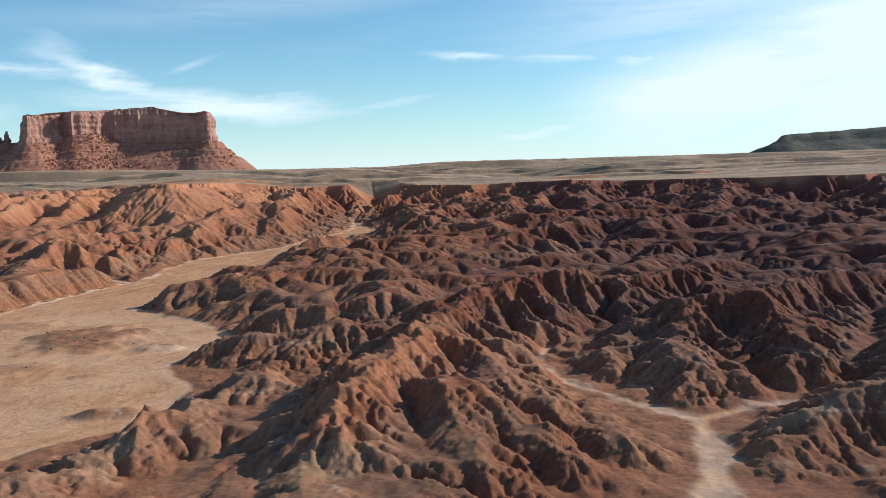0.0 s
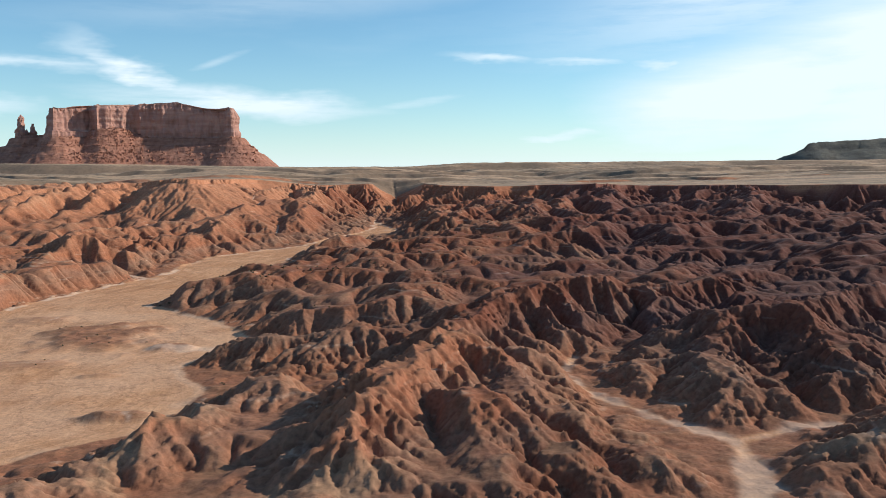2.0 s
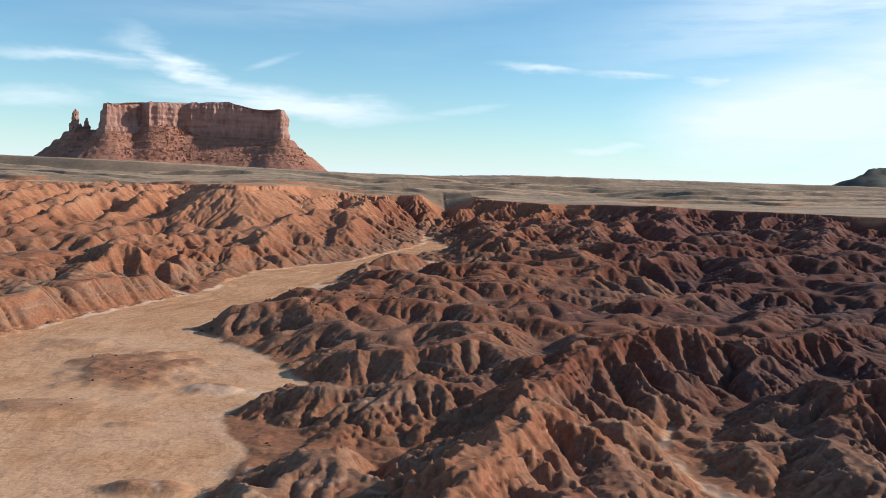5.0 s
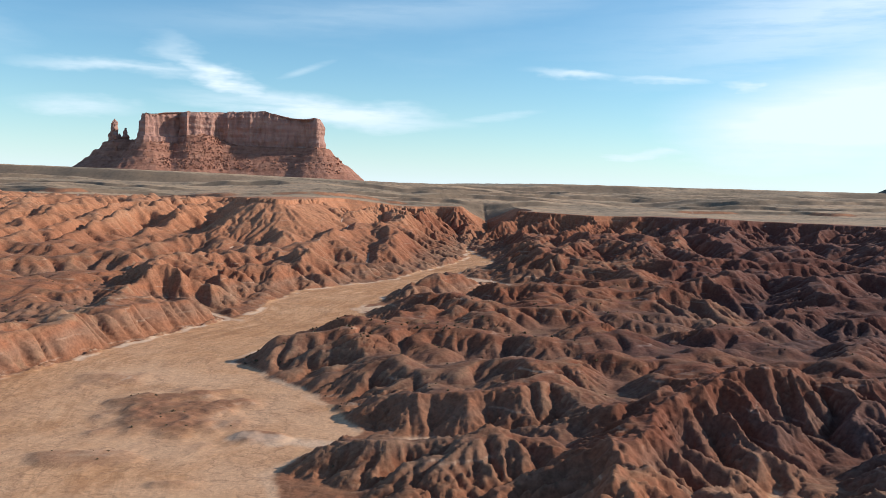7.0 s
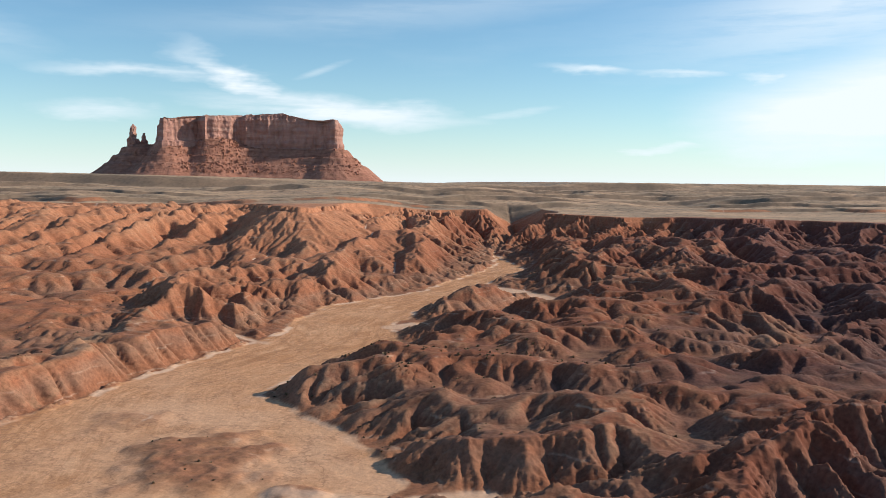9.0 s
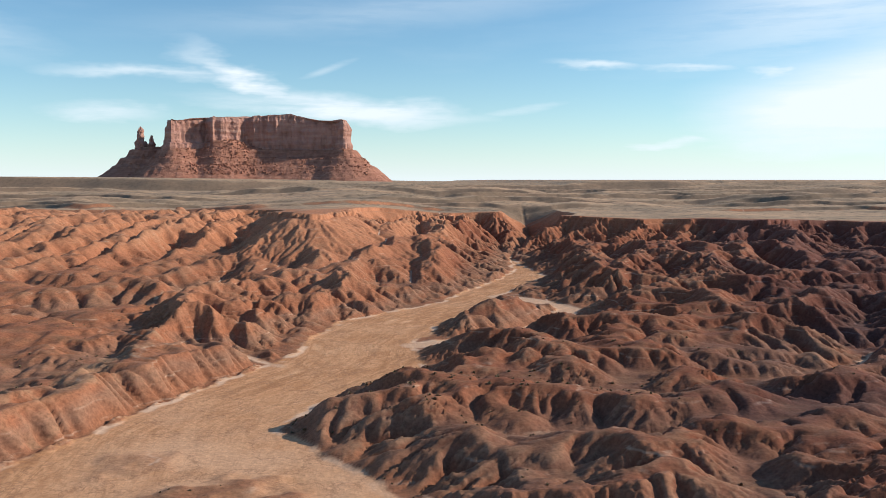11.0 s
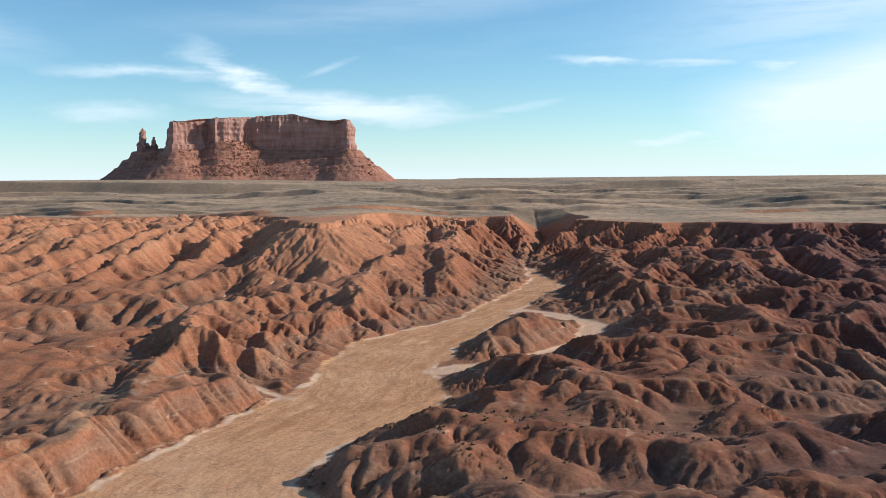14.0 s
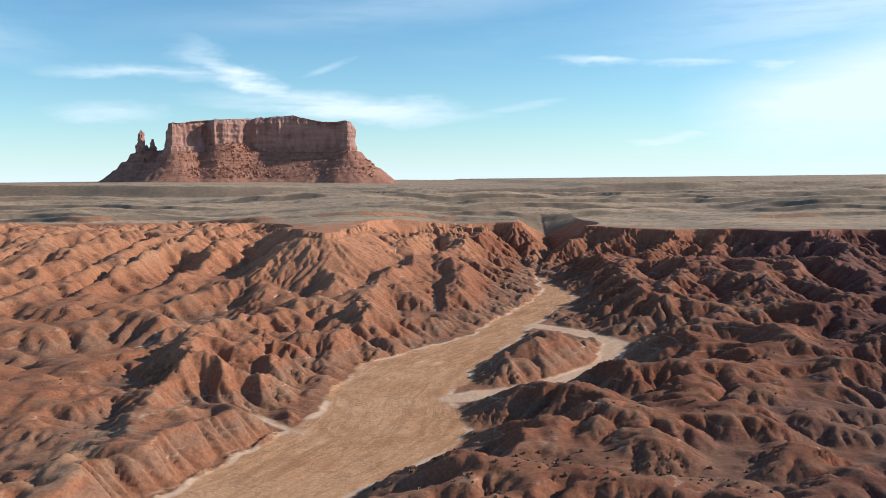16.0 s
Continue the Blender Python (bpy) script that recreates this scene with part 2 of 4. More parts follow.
def plateau(x, y):
    """The far ground behind the rim: low benches that rise to the horizon."""
    far = np.maximum(y - 560, 0) + 0.12 * np.maximum(np.abs(x) - 300, 0)
    level = np.interp(x, [-500, -250, 0, 150, 185], [46, 43, 37.5, 37, 41.5])
    brow = y + 0.04 * x + 34 * fbm(x * 0.5, y, 120.0, 3, 47)
    rise = 0.18 * smooth(740, 765, brow) + 0.17 * smooth(880, 910, brow) + 0.65 * smooth(1030, 1072, brow)
    low = rim_height(x) + 0.006 * far
    z = low + (level - low) * rise + 0.002 * np.clip(far - 500, 0, 1500)
    for k, (line, tall) in enumerate(((628, 1.6), (676, 2.2), (728, 2.6), (800, 2.6), (872, 2.4), (950, 2.6))):
        row = x[:1]                               # x is the same in every row of the grid
        front = line + 0.05 * row + 30 * fbm(row * 0.4, 0 * row + 9.0 * k, 60.0, 4, 140 + k)
        broken = smooth(-0.45, 0.1, fbm(row * 0.35, 0 * row + 7.0 * k, 70.0, 2, 150 + k))
        z = z + 1.4 * tall * broken * smooth(0, 5, y - front) * (1 - smooth(20, 75, y - front))
    knolls = domes(0.42 * x + 11, y, 46.0, 161, 0.8) * smooth(0.0, 0.5, fbm(x, y, 160.0, 2, 162))
    z = z + 4.5 * knolls * smooth(60, 140, far) * smooth(460, 400, far) + fbm(x, y, 22.0, 3, 41) * 0.6 * smooth(0, 60, far)
    return z


def spur_face(x, y):
    """The broad, even face below the jutting part of the rim."""
    return np.exp(-((x + 46) / 50) ** 4 - ((y - 444) / 72) ** 4)


def mound_field(x, y):
    """Where the round mounds stand beside the wash."""
    beside = smooth(128, 146, y - 0.9 * np.clip(x - 14, 0, 40)) * smooth(345, 315, y) * smooth(100, 70, x) * (x > -45)
    return np.maximum(beside, 0.3 * smooth(-86, -104, x) * smooth(180, 220, y) * smooth(430, 380, y))


def rough_land(x, y):
    wx = x + 2.0 * fbm(x, y, 20.0, 2, 5)
    wy = y + 2.0 * fbm(x, y, 20.0, 2, 9)
    inside = wash_inside(x, y)
    base = 0.004 * (y - 250) + 0.018 * np.clip(-inside, 0, 120)
    drawn = smooth(150, 90, wx) * smooth(300, 210, wy)
    drawn = np.maximum(drawn, 0.5 * smooth(-50, -70, wx) * smooth(470, 400, wy))
    front = drawn * smooth(92, 74, wy) * smooth(10, 24, wx)
    swell = ridged(wx, wy, 34.0, 2, 21)
    combed = ridged(wx - 0.12 * wy, 0.26 * wy, 27.0, 2, 23) + 0.012 * np.clip(wy - 380, 0, 130)
    swell = swell + (combed - swell) * smooth(330, 380, wy)
    before = smooth(120, 45, np.interp(wx, RIM_X, RIM_Y) - wy) * smooth(15, 40, wx)
    swell = swell * (1 + 0.35 * smooth(330, 380, wy))
    hills = (1 - 0.85 * front) * (3.0 - 2.4 * drawn) + (1 - 0.6 * front) * (3.8 - 2.4 * drawn) * swell + 0.03 * np.clip(-inside - 8, 0, 90)
    z = base + np.clip(hills, 0, None) * smooth(0.5, 24.0, -inside) * (1 - 0.6 * before)
    for crests in (CRESTS_NEAR, CRESTS_RIGHT, CRESTS_MID, CRESTS_FAR, CRESTS_LEFT, CRESTS_LEFT_FAR):
        for line in crests:
            for a, b in zip(line, line[1:]):
                d, t = seg_dist(wx, wy, a, b)
                h = a[2] + t * (b[2] - a[2])
                run = 1.9 * np.maximum(h - base, 0.5)          # foot of the slope
                u = np.clip(1 - d / run, 0, 1)
                shape = 1 - (1 - u) ** 2.2 if crests is CRESTS_MID else 0.9 * u + 0.1 * u * u
                z = np.maximum(z, base + (h - base) * shape)
    field = mound_field(wx, wy)
    lumps = 3.6 * domes(wx + 0.3 * wy, wy, 19.0, 131) + 2.0 * domes(wx, wy + 0.3 * wx, 9.5, 132)
    z = z + field * smooth(0.0, 7.0, -inside) * np.clip(lumps - 0.6, 0, None) * (1 - 0.55 * smooth(3.0, 7.0, z - base))
    # the scarp below the rim
    bays = np.maximum(smooth(-5, 25, wx), smooth(-105, -135, wx))
    fx, fy = wx, wy + bays * (9 * fbm(wx, 0.2 * wy, 42.0, 3, 33) + 5 * np.abs(perlin(wx / 24.0, 0 * wy, 35)))
    yr = np.interp(wx, RIM_X, RIM_Y)
    out = np.full_like(x, 1e9)
    for k in range(len(RIM_X) - 1):
        d, t = seg_dist(fx, fy, (RIM_X[k], RIM_Y[k]), (RIM_X[k + 1], RIM_Y[k + 1]))
        out = np.minimum(out, d)
    out = np.where(fy > yr, -out, out)
    calm = 1 - 0.9 * spur_face(wx, wy)
    spurs = np.abs(perlin((wx - 0.35 * wy) / 30.0, wy / 120.0, 27)) * 2 - 0.45
    out = out + calm * (21.0 * spurs * smooth(0, 16, out) + 5.0 * perlin(wx / 14.0, wy / 50.0, 28) * smooth(0, 10, out))
    top = rim_height(wx)
    broad = spur_face(wx, wy)
    steps = np.interp(out, [0, 1.2, 19, 29, 46, 80, 230], [0, 0.12, 0.70, 0.75, 0.88, 0.95, 1.25])
    even = np.interp(out, [0, 1.2, 38, 80, 230], [0, 0.06, 0.72, 0.92, 1.25])
    fall = top - (top - base) * (steps + (even - steps) * broad)
    bank = np.interp(y, [165, 185, 250, 270], [0.0, 5.2, 5.2, 0.0]) * (x < -40)
    z = np.maximum(z, base + bank * smooth(0.2, 4.0, -inside) * smooth(40, 14, -inside))
    z = np.maximum(z, np.minimum(fall, top))
    z = np.where(out < 0, plateau(x, y), z)
    return z, base, inside, out


# ---- erosion: water carves the slopes ----
def accumulate(z, dx, rng):
    n, m = z.shape
    p = np.pad(z, 1, mode="edge")
    best = np.zeros((n, m))
    rec = np.arange(n * m).reshape(n, m)
    flat = rec.copy()
    for oy in (-1, 0, 1):
        for ox in (-1, 0, 1):
            if ox == 0 and oy == 0:
                continue
            s = (z - p[1 + oy:n + 1 + oy, 1 + ox:m + 1 + ox]) / (dx * math.hypot(ox, oy))
            s = s * (0.75 + 0.5 * rng.random((n, m)))
            better = s > best
            rec = np.where(better, flat + oy * m + ox, rec)
            best = np.where(better, s, best)
    edge = np.zeros((n, m), bool)
    edge[0], edge[-1], edge[:, 0], edge[:, -1] = True, True, True, True
    rec = np.where(edge, flat, rec).ravel()
    order = np.argsort(z.ravel())
    up, down = order[::-1].tolist(), order
    r = rec.tolist()
    area = [dx * dx] * (n * m)
    for i in up:
        j = r[i]
        if j != i:
            area[j] += area[i]
    gone = np.abs(rec - flat.ravel())
    far = np.where((gone == 1) | (gone == m), dx, dx * 1.4142)
    return rec, r, down.tolist(), np.array(area), far


def erode(z, base, keep, dx, rounds, k, threshold, creep, rng, steep, lift=0.0, soft=0.0):
    n, m = z.shape
    area = None
    aim = z.copy()
    steep = steep.ravel()
    for _ in range(rounds):
        for _ in range(6):
            p = np.pad(z, 1, mode="edge")
            low = np.minimum.reduce([p[1 + oy:n + 1 + oy, 1 + ox:m + 1 + ox] for oy in (-1, 0, 1) for ox in (-1, 0, 1) if ox or oy])
            z = np.maximum(z, low + 0.002)
        z = z + lift * np.clip(aim - z, 0, None)
        rec, r, down, area, far = accumulate(z, dx, rng)
        most = (far * steep).tolist()
        f = (k / dx * np.clip(np.sqrt(np.minimum(area, 6000.0)) - math.sqrt(threshold), 0, None) * (1 - keep.ravel())).tolist()
        h = z.ravel().tolist()
        for i in down:
            j = r[i]
            if j != i:
                g, low = f[i], h[j]
                v = (h[i] + g * low) / (1 + g)
                top = low + most[i]
                h[i] = top if v > top else v
        z = np.maximum(np.array(h).reshape(n, m), base)
        p = np.pad(z, 1, mode="edge")
        lap = p[:-2, 1:-1] + p[2:, 1:-1] + p[1:-1, :-2] + p[1:-1, 2:] - 4 * z
        z = z + (creep + soft) * lap
    return z, area.reshape(n, m)


def round_off(x, y):
    """Where the mounds are worn round."""
    mid = smooth(130, 150, y - 0.9 * np.clip(x - 14, 0, 40)) * smooth(340, 310, y) * smooth(90, 60, x) * (x > -45)
    left = smooth(-84, -100, x) * smooth(180, 220, y)
    return np.clip(np.maximum(mid, 0.15 * left) * (0.75 + 0.6 * fbm(x, y, 25.0, 2, 55)), 0, 1)


def resample(z, x0, y0, dx, xs, ys):
    """Bilinear values of a grid at the places xs by ys."""
    fx = np.clip((xs - x0) / dx, 0, z.shape[1] - 1.001)
    fy = np.clip((ys - y0) / dx, 0, z.shape[0] - 1.001)
    ix, iy = fx.astype(int), fy.astype(int)
    u, v = (fx - ix)[None, :], (fy - iy)[:, None]
    a = z[np.ix_(iy, ix)] * (1 - u) + z[np.ix_(iy, ix + 1)] * u
    b = z[np.ix_(iy + 1, ix)] * (1 - u) + z[np.ix_(iy + 1, ix + 1)] * u
    return a * (1 - v) + b * v


X0, X1, Y0, Y1 = -300.0, 420.0, -24.0, 680.0
rng = np.random.default_rng(7)
land, step = None, 0
for dx, rounds, k, threshold, creep in ((4.0, 12, 0.05, 30.0, 0.0), (2.0, 14, 0.09, 9.0, 0.0), (1.0, 5, 0.09, 2.5, 0.0)):
    xs, ys = np.arange(X0, X1 + 0.1, dx), np.arange(Y0, Y1 + 0.1, dx)
    gx, gy = np.meshgrid(xs, ys)
    if land is None:
        land, base, inside, out = rough_land(gx, gy)
        out0 = out
    else:
        land = resample(land, X0, Y0, step, xs, ys)
        inside = wash_inside(gx, gy)
        base = 0.004 * (gy - 250) + 0.018 * np.clip(-inside, 0, 120)
        out = resample(out0, X0, Y0, 4.0, xs, ys)
    keep = np.maximum(smooth(-0.5, 1.5, inside), smooth(0.0, -6.0, out))
    keep = np.maximum(keep, (0.9 if dx > 1.5 else 0.75) * spur_face(gx, gy))
    rough = (0.32 * dx) * fbm(gx, gy, 4 * dx, 2, int(50 + dx)) * (1 - keep)
    steep = 0.86 + 0.22 * fbm(gx, gy, 40.0, 2, 45) + 0.5 * smooth(12, 2, -inside) * (gx < -20) * smooth(330, 280, gy)
    land, flow = erode(land + rough, base, keep, dx, rounds, k, threshold, creep, rng, steep, 0.20 if dx > 1.5 else 0.08, round_off(gx, gy) * (0.05 if dx < 1.5 else 0.01))
    flat_bed = base + 0.10 * fbm(gx, gy, 9.0, 3, 61)
    bed = smooth(-0.5, 2.0, inside)
    land = land * (1 - bed) + flat_bed * bed
    step = dx
# the stretch nearest to the flight, in finer steps
NX0, NX1, NY0, NY1, ND = -96.0, 120.0, 50.0, 300.0, 0.5
xs, ys = np.arange(NX0, NX1 + 0.1, ND), np.arange(NY0, NY1 + 0.1, ND)
gx, gy = np.meshgrid(xs, ys)
near = resample(land, X0, Y0, 1.0, xs, ys)
inside = wash_inside(gx, gy)
base = 0.004 * (gy - 250) + 0.018 * np.clip(-inside, 0, 120)
keep = smooth(-0.5, 1.5, inside)
near0 = near
near, near_flow = erode(near + 0.12 * fbm(gx, gy, 2.6, 2, 71) * (1 - keep), base, keep, ND, 4, 0.18, 0.9, 0.0, rng, 1.1 + 0.3 * fbm(gx, gy, 20.0, 2, 46), 0.02, 0.05 * round_off(gx, gy))
blend = smooth(0, 8, np.minimum(np.minimum(gx - NX0, NX1 - gx), np.minimum(gy - NY0, NY1 - gy)))
near = near0 * (1 - blend) + near * blend


# rills: lines of flow followed straight down the slopes
def blurred(z, times):
    for _ in range(times):
        p = np.pad(z, 1, mode="edge")
        z = (p[:-2, 1:-1] + p[2:, 1:-1] + p[1:-1, :-2] + p[1:-1, 2:]) * 0.25
    return z


def streaks(z, x, y, d, blur, wave, length, seed):
    """Noise drawn out along the way that water runs."""
    m = blurred(z, blur)
    sy, sx = np.gradient(m, d)
    steep = np.hypot(sx, sy) + 1e-6
    ux, uy = (-sx / steep).astype(np.float32), (-sy / steep).astype(np.float32)
    spots = (perlin(x / wave, y / wave, seed) + 0.5 * perlin(x / wave * 2.1, y / wave * 2.1, seed + 5)).astype(np.float32)
    n, k = z.shape
    total, stride = spots.copy(), np.float32(min(max(wave / d / 5, 1.2), 3.0))
    jy, jx = np.meshgrid(np.arange(n, dtype=np.float32), np.arange(k, dtype=np.float32), indexing="ij")
    for way, reach in ((1.0, length), (-1.0, 0.6 * length)):
        px, py = jx.copy(), jy.copy()
        ix, iy = jx.astype(np.int32), jy.astype(np.int32)
        for _ in range(int(reach / d / stride)):
            px = np.clip(px + stride * way * ux[iy, ix], 0, k - 1.01)
            py = np.clip(py + stride * way * uy[iy, ix], 0, n - 1.01)
            ix, iy = (px + 0.5).astype(np.int32), (py + 0.5).astype(np.int32)
            total += spots[iy, ix]
    return total / (1.48 * np.median(np.abs(total[steep > 0.3])) + 1e-9), steep


def rilled(z, x, y, d, inside, out, scales):
    soft, face = (1 - 0.4 * round_off(x, y)) * (1 + 0.6 * smooth(70, 25, out) * (1 - spur_face(x, y))), spur_face(x, y)
    free = smooth(-0.5, 2.0, -inside) * smooth(-12.0, -7.0, out)
    easy = np.where(y > 300, 0.07, 0.13)
    for blur, wave, length, amp, seed in scales:
        v, steep = streaks(z, x, y, d, blur, wave, length, seed)
        cut = np.clip(1 - np.abs(v) / 0.75, 0, 1) ** 1.2
        z = z + amp * (0.35 * smooth(-3, 8, out) - cut) * smooth(easy, easy + 0.27, steep) * soft * free * (1 - face * smooth(1, 9, wave)) * (0.8 + 0.5 * perlin(x / 24.0, y / 24.0, seed + 9))
    return z


near = rilled(near, gx, gy, ND, inside, np.full_like(gx, 99.0), ((36, 10.0, 28.0, 1.7, 306), (10, 4.4, 16.0, 0.9, 301), (3, 2.2, 8.0, 0.42, 302)))
# the far slopes below the rim
FY0, FY1, FD = 290.0, 640.0, 0.75
fxs, fys = np.arange(X0, X1 + 0.1, FD), np.arange(FY0, FY1 + 0.1, FD)
gx, gy = np.meshgrid(fxs, fys)
slopes = resample(land, X0, Y0, 1.0, fxs, fys)
slopes = rilled(slopes, gx, gy, FD, wash_inside(gx, gy), resample(out0, X0, Y0, 4.0, fxs, fys), ((20, 14.0, 36.0, 2.3, 307), (6, 6.0, 22.0, 1.9, 303), (2, 3.2, 12.0, 1.05, 304)))
xs, ys = np.arange(X0, X1 + 0.1, 1.0), np.arange(Y0, Y1 + 0.1, 1.0)
gx, gy = np.meshgrid(xs, ys)
land = rilled(land, gx, gy, 1.0, wash_inside(gx, gy), resample(out0, X0, Y0, 4.0, xs, ys), ((12, 13.0, 32.0, 1.8, 308), (4, 6.0, 18.0, 1.0, 305)))


# ---- materials ----
def shader(name):
    mat = bpy.data.materials.new(name)
    mat.use_nodes = True
    nodes, links = mat.node_tree.nodes, mat.node_tree.links
    bsdf = nodes["Principled BSDF"]
    bsdf.inputs["Roughness"].default_value = 0.95
    bsdf.inputs["Specular IOR Level"].default_value = 0.15
    return mat, nodes, links, bsdf


def tex_noise(nodes, links, scale, detail=5.0, rough=0.55, vector=None):
    n = nodes.new("ShaderNodeTexNoise")
    n.inputs["Scale"].default_value, n.inputs["Detail"].default_value, n.inputs["Roughness"].default_value = scale, detail, rough
    if vector is not None:
        links.new(vector, n.inputs["Vector"])
    return n.outputs["Fac"]


def ramp(nodes, links, fac, stops):
    r = nodes.new("ShaderNodeValToRGB")
    el = r.color_ramp.elements
    while len(el) < len(stops):
        el.new(0.5)
    for e, (pos, col) in zip(el, stops):
        e.position, e.color = pos, (*col, 1) if len(col) == 3 else col
    links.new(fac, r.inputs["Fac"])
    return r.outputs["Color"]


def math_node(nodes, links, op, a, b=None, clamp=False):
    n = nodes.new("ShaderNodeMath")
    n.operation, n.use_clamp = op, clamp
    for k, v in enumerate((a, b)):
        if v is None:
            continue
        if isinstance(v, (int, float)):
            n.inputs[k].default_value = v
        else:
            links.new(v, n.inputs[k])
    return n.outputs[0]


def mix_col(nodes, links, fac, a, b, mode='MIX'):
    n = nodes.new("ShaderNodeMix")
    n.data_type, n.blend_type = 'RGBA', mode
    for socket, v in ((n.inputs[0], fac), (n.inputs[6], a), (n.inputs[7], b)):
        if isinstance(v, (int, float)):
            socket.default_value = v
        elif isinstance(v, tuple):
            socket.default_value = (*v, 1)
        else:
            links.new(v, socket)
    return n.outputs[2]


def attribute(nodes, name):
    a = nodes.new("ShaderNodeAttribute")
    a.attribute_name = name
    return a.outputs["Fac"]


def ground_material():
    mat, nodes, links, bsdf = shader("badland_clay")
    geo = nodes.new("ShaderNodeNewGeometry")
    pos = geo.outputs["Position"]
    sep = nodes.new("ShaderNodeSeparateXYZ")
    links.new(pos, sep.inputs[0])
    sepn = nodes.new("ShaderNodeSeparateXYZ")
    links.new(geo.outputs["Normal"], sepn.inputs[0])
    big = tex_noise(nodes, links, 0.02, 4, 0.55, pos)
    mid = tex_noise(nodes, links, 0.16, 6, 0.6, pos)
    fine = tex_noise(nodes, links, 1.6, 6, 0.65, pos)
    # bands of clay by height
    zb = math_node(nodes, links, 'ADD', sep.outputs["Z"], math_node(nodes, links, 'MULTIPLY', math_node(nodes, links, 'SUBTRACT', mid, 0.5), 3.0))
    zb = math_node(nodes, links, 'ADD', zb, math_node(nodes, links, 'MULTIPLY', math_node(nodes, links, 'SUBTRACT', big, 0.5), 9.0))
    fac = math_node(nodes, links, 'DIVIDE', math_node(nodes, links, 'ADD', zb, 4.0), 34.0, True)
    clay = ramp(nodes, links, fac, [
        (0.00, (0.28, 0.132, 0.080)), (0.13, (0.245, 0.108, 0.064)), (0.21, (0.23, 0.122, 0.084)), (0.27, (0.27, 0.110, 0.063)),
        (0.36, (0.28, 0.122, 0.073)), (0.45, (0.33, 0.142, 0.082)), (0.60, (0.38, 0.170, 0.098)), (0.85, (0.40, 0.185, 0.11))])
    mud = attribute(nodes, "mudstone")
    clay = mix_col(nodes, links, math_node(nodes, links, 'MULTIPLY', mud, 0.85), clay, ramp(nodes, links, fac, [(0.0, (0.20, 0.082, 0.050)), (0.16, (0.165, 0.066, 0.040)), (0.22, (0.16, 0.080, 0.058)), (0.30, (0.17, 0.058, 0.034)), (0.5, (0.215, 0.075, 0.045)), (0.7, (0.25, 0.090, 0.054))]))
    # greyer, paler crust on crests and flats
    flatness = math_node(nodes, links, 'MULTIPLY', math_node(nodes, links, 'SUBTRACT', sepn.outputs["Z"], 0.78), 5.0, True)
    crust = math_node(nodes, links, 'MULTIPLY', flatness, math_node(nodes, links, 'MULTIPLY', math_node(nodes, links, 'SUBTRACT', mid, 0.42), 4.0, True))
    col = mix_col(nodes, links, math_node(nodes, links, 'MULTIPLY', crust, 0.5), clay, (0.205, 0.125, 0.076))
    top_dust = math_node(nodes, links, 'MULTIPLY', attribute(nodes, "crest"), math_node(nodes, links, 'MULTIPLY', math_node(nodes, links, 'SUBTRACT', tex_noise(nodes, links, 0.035, 5, 0.6, pos), 0.44), 6.0, True))
    col = mix_col(nodes, links, math_node(nodes, links, 'MULTIPLY', top_dust, 0.30), col, (0.38, 0.245, 0.165))
    col = mix_col(nodes, links, math_node(nodes, links, 'MULTIPLY', attribute(nodes, "outcrop"), 0.4), col, (0.36, 0.25, 0.165))
    # broken pale ledges
    zl = math_node(nodes, links, 'ADD', sep.outputs["Z"], math_node(nodes, links, 'MULTIPLY', tex_noise(nodes, links, 0.07, 3, 0.5, pos), 2.5))
    saw = math_node(nodes, links, 'ABSOLUTE', math_node(nodes, links, 'SUBTRACT', math_node(nodes, links, 'FRACT', math_node(nodes, links, 'DIVIDE', zl, 2.9)), 0.5))
    ledge = math_node(nodes, links, 'MULTIPLY', math_node(nodes, links, 'SUBTRACT', 0.07, saw), 18.0, True)
    ledge = math_node(nodes, links, 'MULTIPLY', ledge, math_node(nodes, links, 'MULTIPLY', math_node(nodes, links, 'SUBTRACT', tex_noise(nodes, links, 0.12, 6, 0.65, pos), 0.525), 9.0, True))
    col = mix_col(nodes, links, math_node(nodes, links, 'MULTIPLY', ledge, 0.5), col, (0.45, 0.33, 0.255))
    col = mix_col(nodes, links, 1.0, col, (1.05, 0.97, 0.90), 'MULTIPLY')
    # darker towards the right, with bluish backlit haze painted into the colour
    col = mix_col(nodes, links, attribute(nodes, "dark_haze"), col, mix_col(nodes, links, 1.0, col, (0.55, 0.53, 0.68), 'MULTIPLY'))
    # grain
    grain = ramp(nodes, links, fine, [(0.28, (0.64, 0.62, 0.61)), (0.5, (1.0, 1.0, 1.0)), (0.72, (1.32, 1.30, 1.28))])
    patch = ramp(nodes, links, tex_noise(nodes, links, 0.45, 5, 0.6, pos), [(0.3, (0.87, 0.86, 0.85)), (0.7, (1.12, 1.12, 1.12))])
    grain = mix_col(nodes, links, 1.0, grain, patch, 'MULTIPLY')
    col = mix_col(nodes, links, 1.0, col, grain, 'MULTIPLY')
    # plateau with dry scrub
    plat = attribute(nodes, "plateau")
    stripe = nodes.new("ShaderNodeMapping")
    stripe.inputs["Scale"].default_value = (0.3, 1.0, 1.0)
    links.new(pos, stripe.inputs["Vector"])
    scrub = ramp(nodes, links, tex_noise(nodes, links, 0.035, 8, 0.65, stripe.outputs["Vector"]), [(0.33, (0.22, 0.16, 0.112)), (0.47, (0.32, 0.222, 0.148)), (0.6, (0.44, 0.282, 0.18))])
